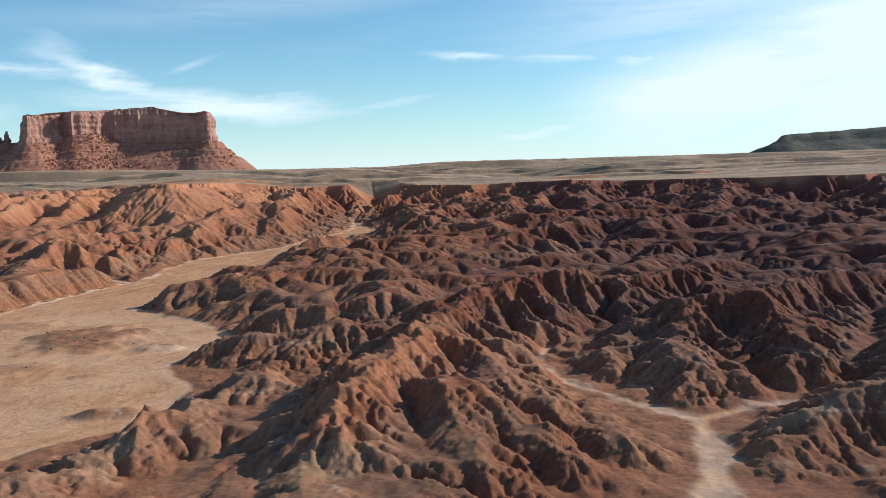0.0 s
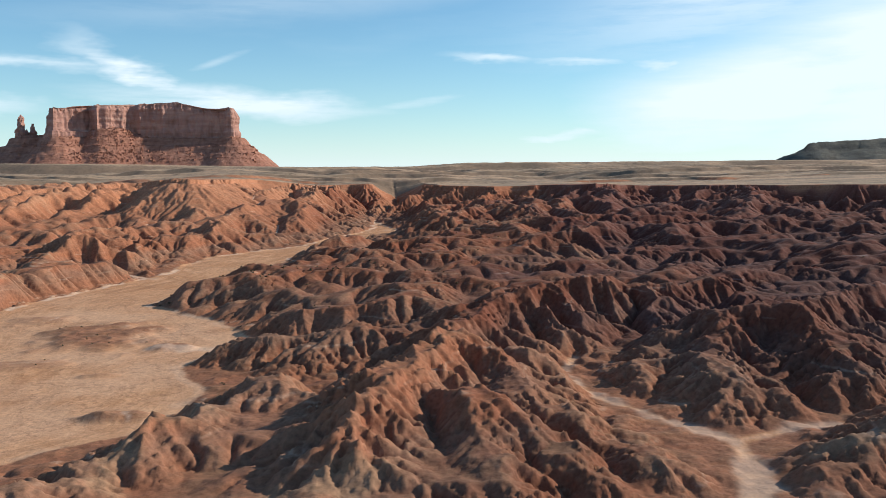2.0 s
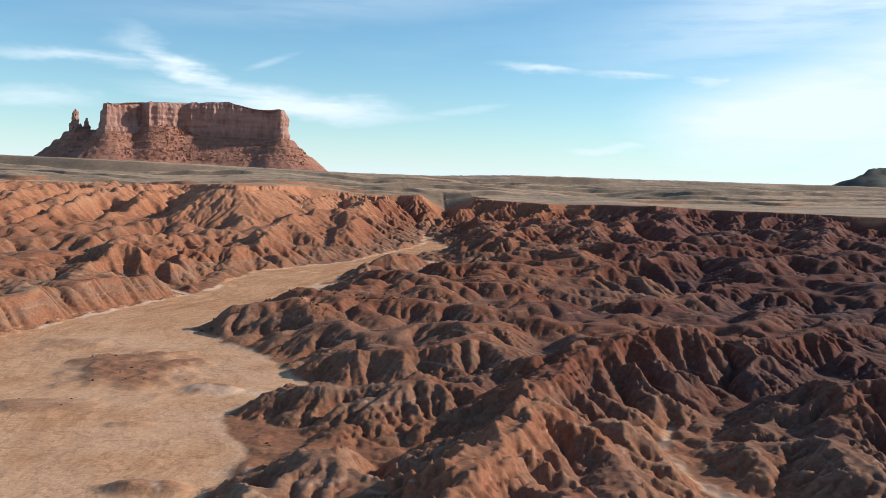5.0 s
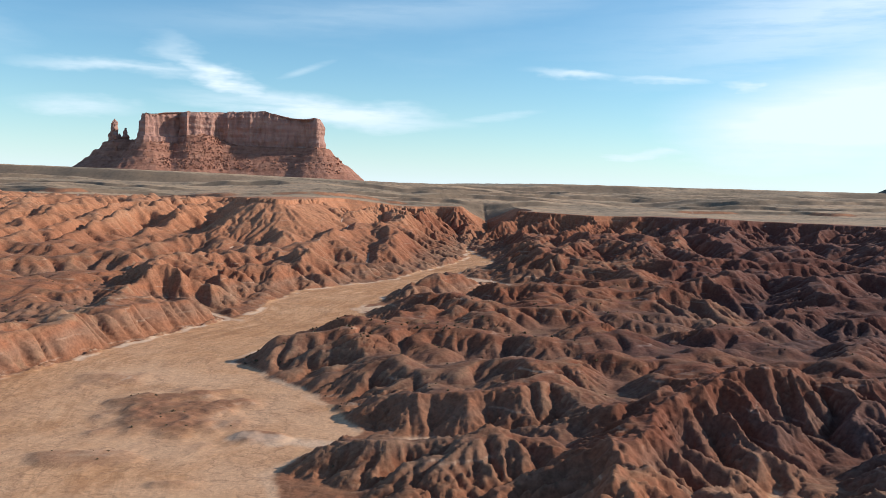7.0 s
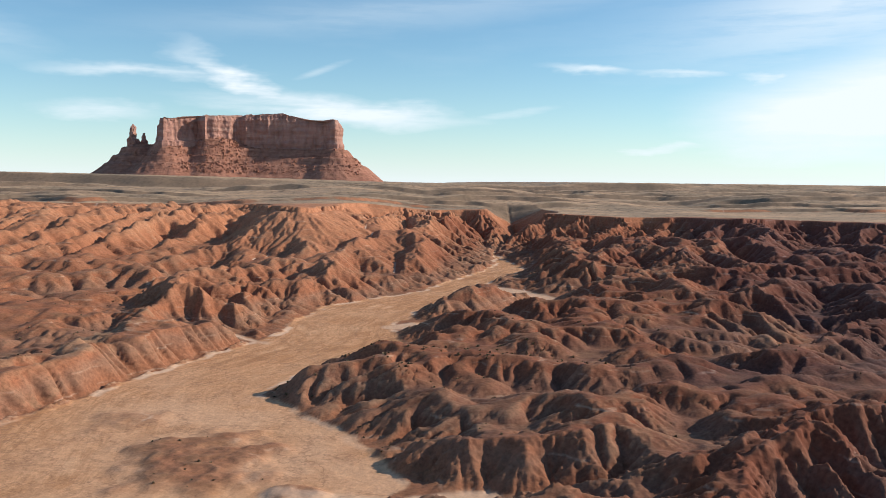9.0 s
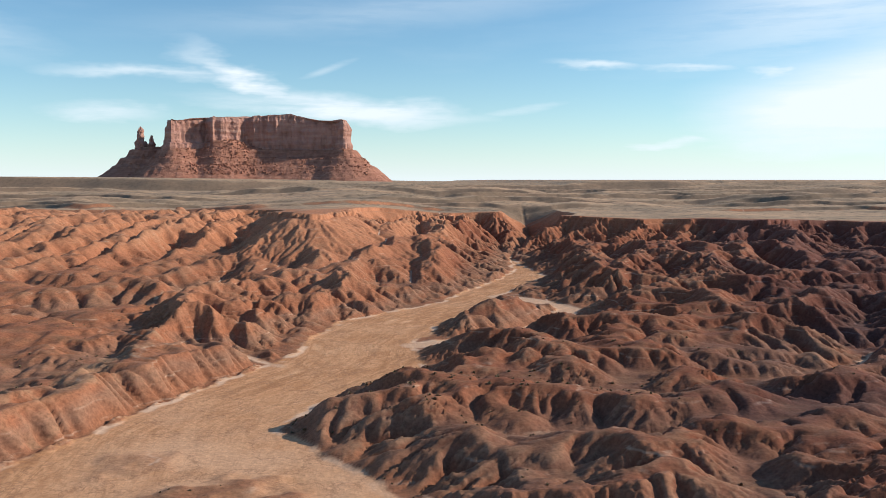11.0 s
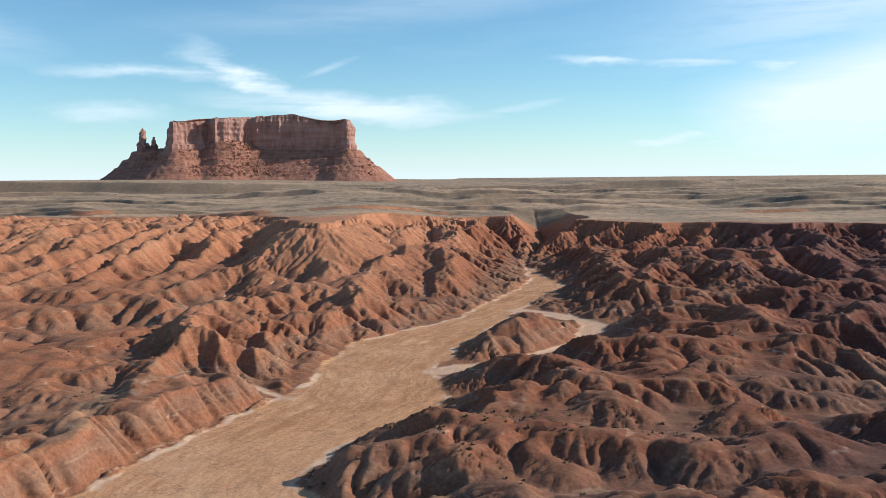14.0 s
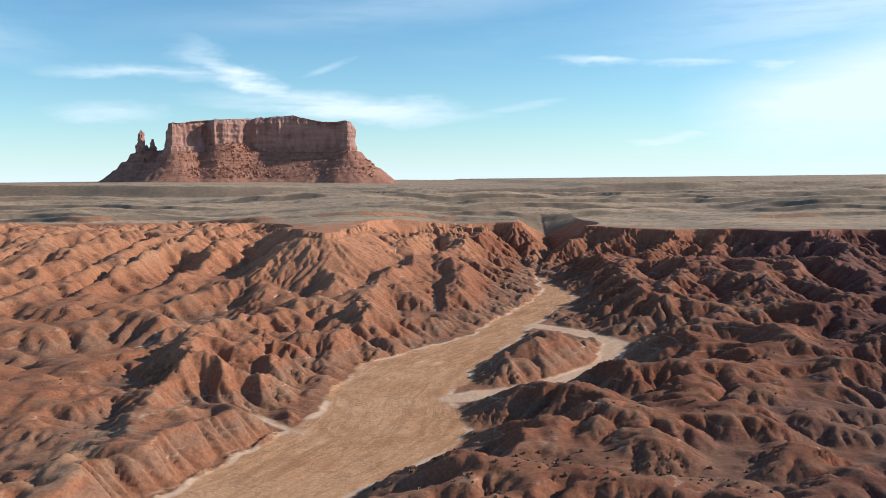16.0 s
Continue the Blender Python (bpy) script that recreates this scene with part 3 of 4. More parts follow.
    tufts = ramp(nodes, links, tex_noise(nodes, links, 0.22, 6, 0.7, pos), [(0.36, (0.55, 0.56, 0.56)), (0.48, (1.0, 1.0, 1.0)), (0.65, (1.25, 1.22, 1.2))])
    scrub = mix_col(nodes, links, 1.0, scrub, tufts, 'MULTIPLY')
    # bench faces darker by slope: shale tone with bench shade painted in
    face = math_node(nodes, links, 'MULTIPLY', math_node(nodes, links, 'SUBTRACT', 0.985, sepn.outputs["Z"]), 25.0, True)
    scrub = mix_col(nodes, links, math_node(nodes, links, 'MULTIPLY', face, 0.7), scrub, (0.175, 0.118, 0.085))
    col = mix_col(nodes, links, plat, col, scrub)
    # sand of the wash
    wash = attribute(nodes, "wash")
    course = nodes.new("ShaderNodeCombineXYZ")
    links.new(math_node(nodes, links, 'MULTIPLY', attribute(nodes, "across"), 0.15), course.inputs[0])
    links.new(math_node(nodes, links, 'MULTIPLY', sep.outputs["Y"], 0.05), course.inputs[1])
    runs = tex_noise(nodes, links, 1.0, 5, 0.58, course.outputs[0])
    sand = ramp(nodes, links, runs, [(0.30, (0.38, 0.19, 0.105)), (0.44, (0.50, 0.27, 0.155)), (0.50, (0.58, 0.33, 0.20)), (0.545, (0.44, 0.23, 0.13)), (0.62, (0.56, 0.32, 0.195)), (0.72, (0.68, 0.43, 0.29))])
    braid = nodes.new("ShaderNodeCombineXYZ")
    links.new(math_node(nodes, links, 'MULTIPLY', attribute(nodes, "across"), 0.42), braid.inputs[0])
    links.new(math_node(nodes, links, 'MULTIPLY', sep.outputs["Y"], 0.05), braid.inputs[1])
    thread = math_node(nodes, links, 'ABSOLUTE', math_node(nodes, links, 'SUBTRACT', tex_noise(nodes, links, 0.5, 5, 0.6, braid.outputs[0]), 0.5))
    sand = mix_col(nodes, links, math_node(nodes, links, 'MULTIPLY', math_node(nodes, links, 'MULTIPLY', math_node(nodes, links, 'SUBTRACT', 0.03, thread), 38.0, True), 0.5), sand, (0.32, 0.17, 0.095))
    flats = math_node(nodes, links, 'MULTIPLY', math_node(nodes, links, 'SUBTRACT', tex_noise(nodes, links, 0.045, 6, 0.62, pos), 0.46), 5.0, True)
    sand = mix_col(nodes, links, math_node(nodes, links, 'MULTIPLY', flats, 0.3), sand, (0.64, 0.41, 0.28))
    sand = mix_col(nodes, links, 1.0, sand, (0.98, 0.89, 0.77), 'MULTIPLY')
    pan = math_node(nodes, links, 'MULTIPLY', attribute(nodes, "pan"), math_node(nodes, links, 'MULTIPLY', math_node(nodes, links, 'SUBTRACT', tex_noise(nodes, links, 0.06, 6, 0.6, pos), 0.34), 4.0, True))
    sand = mix_col(nodes, links, math_node(nodes, links, 'MULTIPLY', pan, 0.75), sand, (0.60, 0.35, 0.215))
    vein = math_node(nodes, links, 'ABSOLUTE', math_node(nodes, links, 'SUBTRACT', tex_noise(nodes, links, 0.085, 5, 0.62, pos), 0.5))
    vein = math_node(nodes, links, 'MULTIPLY', math_node(nodes, links, 'SUBTRACT', 0.016, vein), 75.0, True)
    sand = mix_col(nodes, links, math_node(nodes, links, 'MULTIPLY', vein, 0.45), sand, (0.27, 0.14, 0.085))
    sand = mix_col(nodes, links, 0.5, sand, grain, 'MULTIPLY')
    col = mix_col(nodes, links, wash, col, sand)
    salt = attribute(nodes, "salt")
    col = mix_col(nodes, links, math_node(nodes, links, 'MULTIPLY', salt, 0.85), col, (0.68, 0.49, 0.37))
    links.new(col, bsdf.inputs["Base Color"])
    bump = nodes.new("ShaderNodeBump")
    bump.inputs["Strength"].default_value, bump.inputs["Distance"].default_value = 0.5, 0.3
    links.new(tex_noise(nodes, links, 0.9, 8, 0.62, pos), bump.inputs["Height"])
    links.new(bump.outputs[0], bsdf.inputs["Normal"])
    return mat


# ---- ground: one sheet to the horizon ----
def growing(start, stop, first, grow):
    out, s, x = [], first, start
    while x < stop:
        x += s
        out.append(min(x, stop))
        s *= grow
    return out


right_far = growing(X1, 4400, 2.0, 1.06)
left_far = [-v for v in growing(-X0, 4400, 2.0, 1.06)][::-1]
gxs = np.array(left_far + np.arange(X0, NX0, 1.2).tolist() + np.arange(NX0, NX1, ND).tolist() + np.arange(NX1, 300, 0.8).tolist() + np.arange(300, X1 + 0.1, 1.6).tolist() + right_far)
gys = np.array([-4400.0, -2000, -800, -400, -250, -160, -110, -80, -60, -45, -34, -28] + np.arange(Y0, 56, 3.0).tolist() + np.arange(56, NY1, ND).tolist()
               + np.arange(NY1, 615, 0.8).tolist() + np.arange(615, Y1 + 0.1, 1.3).tolist() + growing(Y1, 1500, 1.6, 1.012) + growing(1500, 4700, 18, 1.12))
gx, gy = np.meshgrid(gxs, gys)
ground_z = resample(land, X0, Y0, 1.0, gxs, gys)
far_rows = (gys > FY0) & (gys < FY1)
part_in = smooth(FY0, FY0 + 8, gys[far_rows]) * smooth(FY1, FY1 - 8, gys[far_rows])
ground_z[far_rows] += (resample(slopes, X0, FY0, FD, gxs, gys[far_rows]) - ground_z[far_rows]) * part_in[:, None]
top_g, edge_g = rim_height(gx), resample(out0, X0, Y0, 4.0, gxs, gys)
drop = (top_g + 0.5 * fbm(gx, gy, 30.0, 2, 63) - ground_z) / 2.2
ledge = (drop > 0) & (drop < 1) & (edge_g > -25) & (edge_g < 70) & (gy < Y1) & (gx > X0) & (gx < X1)
ground_z = np.where(ledge, ground_z + 2.2 * (drop - smooth(0.42, 0.68, drop)), ground_z)
fx, fy = (gxs > NX0) & (gxs < NX1), (gys > NY0) & (gys < NY1)
inner = smooth(0, 8, np.minimum(np.minimum(gxs[fx][None, :] - NX0, NX1 - gxs[fx][None, :]), np.minimum(gys[fy][:, None] - NY0, NY1 - gys[fy][:, None])))
ground_z[np.ix_(fy, fx)] += (resample(near, NX0, NY0, ND, gxs[fx], gys[fy]) - ground_z[np.ix_(fy, fx)]) * inner
far_x = smooth(0, 60, np.maximum(np.maximum(gx - X1, X0 - gx), 0))
far_y = np.maximum(smooth(-60, 0, gy - Y1), smooth(0, -60, gy - Y0))
outer = np.maximum(far_x, far_y)
back_rows = gys >= 600
wide = 5 + 0.02 * np.abs(gx) + 4 * ridged(gx, gy, 60.0, 2, 91)
wide[back_rows] = plateau(gx[back_rows], gy[back_rows])
ground_z = ground_z * (1 - outer) + wide * outer
flow_g = resample(np.log(flow + 1), X0, Y0, 1.0, gxs, gys)
flow_g[np.ix_(fy, fx)] = resample(np.log(near_flow + 1), NX0, NY0, ND, gxs[fx], gys[fy])
out_g = resample(out0, X0, Y0, 4.0, gxs, gys)
plat_g = np.maximum(smooth(-11.0, -24.0, out_g + 5 * fbm(gx, gy, 40.0, 3, 65)), smooth(-60, 0, gy - Y1))
plat_g = np.where((outer > 0.5) & (gy > 300), 1.0, plat_g)
inside_g = wash_inside(gx, gy)
def base_line(y):
    return 0.004 * (y - 250)


# the fluted bank along the wash
kx0, kx1 = np.searchsorted(gxs, [-125, -38])
ky0, ky1 = np.searchsorted(gys, [150, 285])
sx, sy, back = gx[ky0:ky1, kx0:kx1], gy[ky0:ky1, kx0:kx1], -inside_g[ky0:ky1, kx0:kx1]
left = np.interp(sy, [p[0] for p in WASH_L], [p[1] for p in WASH_L])
along = sy + 0.45 * sx
rib = np.abs(perlin(along / 3.9 + 0.5 * perlin(along / 11.0, back / 9.0, 124), back / 22.0, 121)) * 2
gully = np.clip(1 - rib / 0.55, 0, 1)
high = np.interp(sy, [158, 182, 205, 235, 256, 276], [1.0, 5.0, 6.2, 6.2, 5.0, 1.0]) + 0.5 * perlin(along / 9.0, sx / 9.0, 123)
foot = 1.6 * perlin(along / 13.0, sx / 40.0, 122) + 1.2 * gully
climb = np.clip((back - 0.4 - foot) / 7.0, 0, 1)
bank = base_line(sy) + high * (1.08 * climb - 0.08 * climb ** 2) - 3.6 * (0.75 + 0.6 * np.abs(perlin(along / 15.0, back / 30.0, 126))) * gully * climb * (1 - 0.85 * climb) * high / 6.0
bank = bank - 0.10 * np.clip(back - 9, 0, 20)
weight = smooth(160, 176, sy) * smooth(274, 258, sy) * smooth(15, 8.5, back) * smooth(-0.3, 0.6, back) * (sx < left + 6)
ground_z[ky0:ky1, kx0:kx1] = ground_z[ky0:ky1, kx0:kx1] * (1 - weight) + bank * weight
dzy, dzx = np.gradient(ground_z, gys, gxs)
slope_g = np.hypot(dzx, dzy)
plat_g = plat_g * np.where((out_g > -30) | (gy < 650), smooth(0.55, 0.25, slope_g), 1.0)
wash_g = smooth(-0.35, 0.5, inside_g) * smooth(0.6, 0.3, slope_g) * (1 - outer) * (1 - plat_g)
hummock = np.zeros_like(gx)
edge_n = 0.35 * fbm(gx, gy, 7.0, 2, 77)
for hx, hy, rx, ry, hh in HUMMOCKS:
    hummock = np.maximum(hummock, hh * smooth(1.0, 0.35, np.hypot((gx - hx) / rx, (gy - hy) / ry) + edge_n))
hummock = hummock * smooth(0.5, 3, inside_g)
ground_z = ground_z + hummock * (0.8 + 0.3 * ridged(gx, gy, 5.0, 2, 79))
wash_g = wash_g * (1 - 0.9 * np.clip(hummock * 1.3, 0, 1))
salt_g = np.maximum(smooth(5.2, 6.8, flow_g) * (1 - wash_g) * smooth(0.7, 0.4, slope_g), 0.7 * smooth(1.3, 0.4, np.abs(inside_g - 0.9)) * (1 - 0.7 * smooth(205, 170, gy)) * smooth(-0.15, 0.2, fbm(gx, gy, 9.0, 4, 83)) * smooth(0.5, 0.25, slope_g)) * (1 - plat_g)


near_mean = ground_z
for _ in range(10):
    pz = np.pad(near_mean, 1, mode="edge")
    near_mean = (pz[:-2, 1:-1] + pz[2:, 1:-1] + pz[1:-1, :-2] + pz[1:-1, 2:]) * 0.25
crest_g = smooth(0.05, 0.22, ground_z - near_mean) * (gy < 620) * (1 - wash_g)
pale_g = np.zeros_like(gx)
side_g = np.full_like(gx, -99.0)
mx0, mx1 = np.searchsorted(gxs, [-200, 220])
my0, my1 = np.searchsorted(gys, [20, 400])
sx, sy = gx[my0:my1, mx0:mx1], gy[my0:my1, mx0:mx1]
worn = fbm(sx, sy, 5.0, 4, 111)
pale_s, side_s = np.zeros_like(sx), np.full_like(sx, -99.0)
for px, py, rx, ry in OUTCROPS:
    pale_s = np.maximum(pale_s, smooth(1.25, 0.5, np.hypot((sx - px) / rx, (sy - py) / ry) + 0.8 * worn))
for half, pts in CHANNELS:
    for a, b in zip(pts, pts[1:]):
        side_s = np.maximum(side_s, half + 0.5 - seg_dist(sx, sy, a, b)[0])
pale_g[my0:my1, mx0:mx1] = pale_s
# the small stream beds between the ridges are broken up by clay
broken = smooth(16, 24, sx) * smooth(150, 138, sy) * smooth(-0.25, 0.3, worn + 0.5 * fbm(sx, sy, 2.2, 2, 112))
wash_g[my0:my1, mx0:mx1] *= 1 - 0.8 * broken
salt_g[my0:my1, mx0:mx1] *= 1 - 0.6 * broken
side_g[my0:my1, mx0:mx1] = side_s + 1.2 * worn
salt_g = np.maximum(salt_g, 0.5 * smooth(-0.4, 1.2, side_g) * smooth(0.5, 0.25, slope_g))
mud_g = smooth(-0.3, 0.3, (gx - 0.06 * gy + 28 - 40 * smooth(150, 105, gy)) / 90.0 + 0.35 * fbm(gx, gy, 60.0, 4, 101)) * smooth(2.0, 12.0, -inside_g) * smooth(-16, -8, out_g) * (1 - 0.15 * smooth(40, 5, out_g))
pan_g = smooth(215, 165, gy + 0.5 * gx) * smooth(-72, -52, gx) * smooth(14, 2, gx)
# right-hand slopes that get the darker tone and the painted haze tint
dark_haze_g = smooth(-0.4, 0.5, (gx - 0.22 * gy - 12) / 70.0 + 0.5 * fbm(gx, gy, 45.0, 3, 105)) * smooth(-17, -10, out_g) * (1 - 0.8 * smooth(150, 90, gy))
mid_x = 0.5 * (np.interp(gy, [p[0] for p in WASH_L], [p[1] for p in WASH_L]) + np.interp(gy, [p[0] for p in WASH_R], [p[1] for p in WASH_R]))
across_g = gx - mid_x


def sheet(name, gx, gy, gz, material, attributes, patch=None):
    """A grid of ground. patch: its cells, a finer grid that takes their place, and that grid's attributes."""
    n, m = gz.shape
    co = np.stack([gx, gy, gz], -1).reshape(-1, 3).astype(np.float32)
    idx = np.arange(n * m).reshape(n, m)
    quads = np.stack([idx[:-1, :-1], idx[:-1, 1:], idx[1:, 1:], idx[1:, :-1]], -1)
    values = {key: v.ravel().astype(np.float32) for key, v in attributes.items()}
    if patch:
        (j0, j1, i0, i1), (px, py, pz), extra = patch
        whole = np.ones(quads.shape[:2], bool)
        whole[j0:j1, i0:i1] = False
        quads = quads[whole]
        idx = n * m + np.arange(pz.size).reshape(pz.shape)
        fine = np.stack([idx[:-1, :-1], idx[:-1, 1:], idx[1:, 1:], idx[1:, :-1]], -1)
        quads = np.concatenate([quads, fine.reshape(-1, 4)])
        co = np.concatenate([co, np.stack([px, py, pz], -1).reshape(-1, 3).astype(np.float32)])
        values = {key: np.concatenate([v, extra[key].ravel().astype(np.float32)]) for key, v in values.items()}
    quads = quads.reshape(-1, 4).astype(np.int32)
    me = bpy.data.meshes.new(name)
    me.vertices.add(len(co))
    me.vertices.foreach_set("co", co.ravel())
    me.loops.add(quads.size)
    me.loops.foreach_set("vertex_index", quads.ravel())
    me.polygons.add(len(quads))
    me.polygons.foreach_set("loop_start", np.arange(0, quads.size, 4, dtype=np.int32))
    me.polygons.foreach_set("use_smooth", np.ones(len(quads), bool))
    me.update()
    for key, v in values.items():
        me.attributes.new(key, 'FLOAT', 'POINT').data.foreach_set("value", v)
    me.materials.append(material)
    return new(name, me)


ATTRIBUTES = {"wash": wash_g, "salt": salt_g, "plateau": plat_g, "mudstone": mud_g, "pan": pan_g, "dark_haze": dark_haze_g, "across": across_g, "crest": crest_g, "outcrop": pale_g}
# the nearest ridges, with their smallest rills
i0, i1 = np.searchsorted(gxs, [-42.25, 91.75])
j0, j1 = np.searchsorted(gys, [63.75, 171.75])
PD = 0.25
pxs, pys = np.arange(gxs[i0], gxs[i1] + 0.01, PD), np.arange(gys[j0], gys[j1] + 0.01, PD)
px, py = np.meshgrid(pxs, pys)


def finer(v):
    return resample(v[j0:j1 + 1, i0:i1 + 1], gxs[i0], gys[j0], ND, pxs, pys)


pz = finer(ground_z)
edge = np.minimum(np.minimum(px - pxs[0], pxs[-1] - px), np.minimum(py - pys[0], pys[-1] - py))
carved = rilled(pz, px, py, PD, finer(inside_g), np.full_like(px, 99.0), ((10, 2.4, 11.0, 0.42, 311), (3, 1.15, 6.0, 0.22, 312)))
carved = carved + 0.05 * fbm(px, py, 1.6, 3, 313) * (1 - finer(wash_g))
pz = pz + (carved - pz) * smooth(0, 5, edge)
extra = {key: finer(v) for key, v in ATTRIBUTES.items()}
extra["crest"] = np.maximum(extra["crest"], smooth(0.02, 0.09, pz - blurred(pz, 8)) * (1 - extra["wash"]))
ground = sheet("ground", gx, gy, ground_z, ground_material(), ATTRIBUTES, ((j0, j1, i0, i1), (px, py, pz), extra))
tagged(ground, "eroded red clay badlands with a pale sandy wash", "badlands", kind="structure")


# ---- far rocks ----
def rock_material(name, low, mid, high, scale=0.03, band=0.12, bump_d=2.0):
    mat, nodes, links, bsdf = shader(name)
    geo = nodes.new("ShaderNodeNewGeometry")
    pos = geo.outputs["Position"]
    sq = nodes.new("ShaderNodeMapping")
    sq.inputs["Scale"].default_value = (0.12 * band, 0.12 * band, band)
    links.new(pos, sq.inputs["Vector"])
    layers = tex_noise(nodes, links, 1.0, 5, 0.6, sq.outputs["Vector"])
    col = ramp(nodes, links, layers, [(0.3, low), (0.5, mid), (0.7, high)])
    up = nodes.new("ShaderNodeMapping")
    up.inputs["Scale"].default_value = (scale * 2.2, scale * 2.2, scale * 0.9)
    links.new(pos, up.inputs["Vector"])
    varnish = tex_noise(nodes, links, 1.0, 6, 0.6, up.outputs["Vector"])
    col = mix_col(nodes, links, 0.85, col, ramp(nodes, links, varnish, [(0.3, (0.62, 0.58, 0.56)), (0.55, (1.0, 1.0, 1.0)), (0.75, (1.15, 1.15, 1.15))]), 'MULTIPLY')
    links.new(col, bsdf.inputs["Base Color"])
    bump = nodes.new("ShaderNodeBump")
    bump.inputs["Strength"].default_value, bump.inputs["Distance"].default_value = 0.8, bump_d
    links.new(math_node(nodes, links, 'ADD', varnish, tex_noise(nodes, links, scale * 8, 6, 0.65, pos)), bump.inputs["Height"])
    links.new(bump.outputs[0], bsdf.inputs["Normal"])
    return mat


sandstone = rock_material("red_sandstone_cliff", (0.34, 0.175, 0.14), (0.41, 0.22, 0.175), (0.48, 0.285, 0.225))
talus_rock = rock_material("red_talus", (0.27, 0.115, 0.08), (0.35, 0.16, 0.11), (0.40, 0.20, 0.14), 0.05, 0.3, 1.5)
grey_shale = rock_material("grey_shale", (0.085, 0.078, 0.07), (0.12, 0.108, 0.09), (0.16, 0.14, 0.11), 0.02, 0.15, 2.0)


def ring_mesh(name, rings, material, parent=None, close=True):
    """A closed wall of rings of points, from the foot up; the last ring is drawn together."""
    n = len(rings[0])
    verts = [tuple(p) for ring in rings for p in ring]
    faces = []
    for k in range(len(rings) - 1):
        for i in range(n):
            j = (i + 1) % n
            faces.append((k * n + i, k * n + j, (k + 1) * n + j, (k + 1) * n + i))
    if close:
        c = np.mean(np.array(rings[-1]), axis=0)
        verts.append(tuple(c))
        top = len(rings) - 1
        faces += [(top * n + i, top * n + (i + 1) % n, len(verts) - 1) for i in range(n)]
    me = bpy.data.meshes.new(name)
    me.from_pydata(verts, [], faces)
    me.materials.append(material)
    ob = new(name, me)
    ob.parent = parent
    return ob


def outline(points, spacing):
    """Even steps along a closed line."""
    out = []
    for a, b in zip(points, points[1:] + points[:1]):
        steps = max(1, int(math.dist(a, b) / spacing))
        out += [(a[0] + (b[0] - a[0]) * k / steps, a[1] + (b[1] - a[1]) * k / steps) for k in range(steps)]
    return np.array(out)


def inside_polygon(x, y, poly):
    res = np.zeros(x.shape, bool)
    for (ax, ay), (bx, by) in zip(poly, poly[1:] + poly[:1]):
        if ay != by:
            res ^= ((ay > y) != (by > y)) & (x < (bx - ax) * (y - ay) / (by - ay) + ax)
    return res


def away(x, y, poly):
    d = np.full(x.shape, 1e9)
    for a, b in zip(poly, poly[1:] + poly[:1]):
        d = np.minimum(d, seg_dist(x, y, a, b)[0])
    return np.where(inside_polygon(x, y, poly), -d, d)


def cliff(name, poly, foot_z, top_z, material, parent, foot, step, spacing=1.8, ledges=24):
    pts = outline(poly, spacing)
    centre = pts.mean(0)
    x, y = pts[:, 0], pts[:, 1]
    tang = np.roll(pts, -1, 0) - np.roll(pts, 1, 0)
    nrm = np.stack([tang[:, 1], -tang[:, 0]], -1) / (np.linalg.norm(tang, axis=1)[:, None] + 1e-9)
    flute = 1.8 * ridged(x, y, 26.0, 2, 3) + 3.0 * perlin(x / 40, y / 40, 5) + 2.6 * perlin(x / 12, y / 12, 17) - 1.6 * np.abs(perlin(x / 7, y / 7, 27))
    tops = top_z(x, y)
    rings = []
    for k in range(ledges + 1):
        t = k / ledges
        z = foot_z + (tops - foot_z) * t
        wear = 2.4 * (1 - t) ** 2 + 1.9 * perlin(z / 8.0, x / 90.0, 8) + 1.2 * perlin(x / 7.0, z / 7.0, 9) + 1.2 * perlin(x / 4.5, z / 20.0, 18)
        wear = wear + foot(x) * (1 - t) ** 2 + step(x) * (1.0 if t < 0.30 else 0.0)
        off = flute + wear - 3.5 * smooth(0.86, 1.0, np.full_like(x, t))
        rings.append(np.column_stack([x + nrm[:, 0] * off, y + nrm[:, 1] * off, z]))
    edge = rings[-1]
    for shrink in (0.94, 0.8, 0.55, 0.25):
        cx = centre[0] + (edge[:, 0] - centre[0]) * (0.3 + 0.7 * shrink)
        cy = centre[1] + (edge[:, 1] - centre[1]) * shrink
        rings.append(np.column_stack([cx, cy, top_z(cx, cy) + 2.0 * (1 - shrink) + 0.8 * perlin(cx / 12, cy / 12, 6)]))
    return ring_mesh(name, rings, material, parent)


BUTTE = [(-466, 1645), (-456, 1612), (-444, 1600), (-428, 1614), (-404, 1640), (-396, 1646), (-388, 1630), (-378, 1624), (-356, 1642), (-330, 1662), (-258, 1668),
         (-172, 1667), (-162, 1657), (-150, 1650), (-141, 1656), (-136, 1672), (-144, 1710), (-250, 1740), (-380, 1735), (-452, 1705)]


def butte_top(x, y):
    z = np.interp(x, [-470, -458, -440, -431, -424, -384, -320, -310, -250, -229, -211, -160, -154, -146, -137, -130],
                  [140, 147, 148, 145, 150, 154, 156, 159, 161, 157, 151, 148, 153, 151, 143, 138])
    return z + 1.6 * perlin(x / 16, y / 16, 2) + 1.8 * perlin(x / 7, y / 7, 19) + 0.9 * perlin(x / 3.5, y / 3.5, 29)


def butte_foot(x):
    return 10 * smooth(-440, -456, x)                     # the leaning end of the butte


def butte_step(x):
    return 6 * smooth(-450, -444, x) * smooth(-372, -384, x)   # the bench below the tower


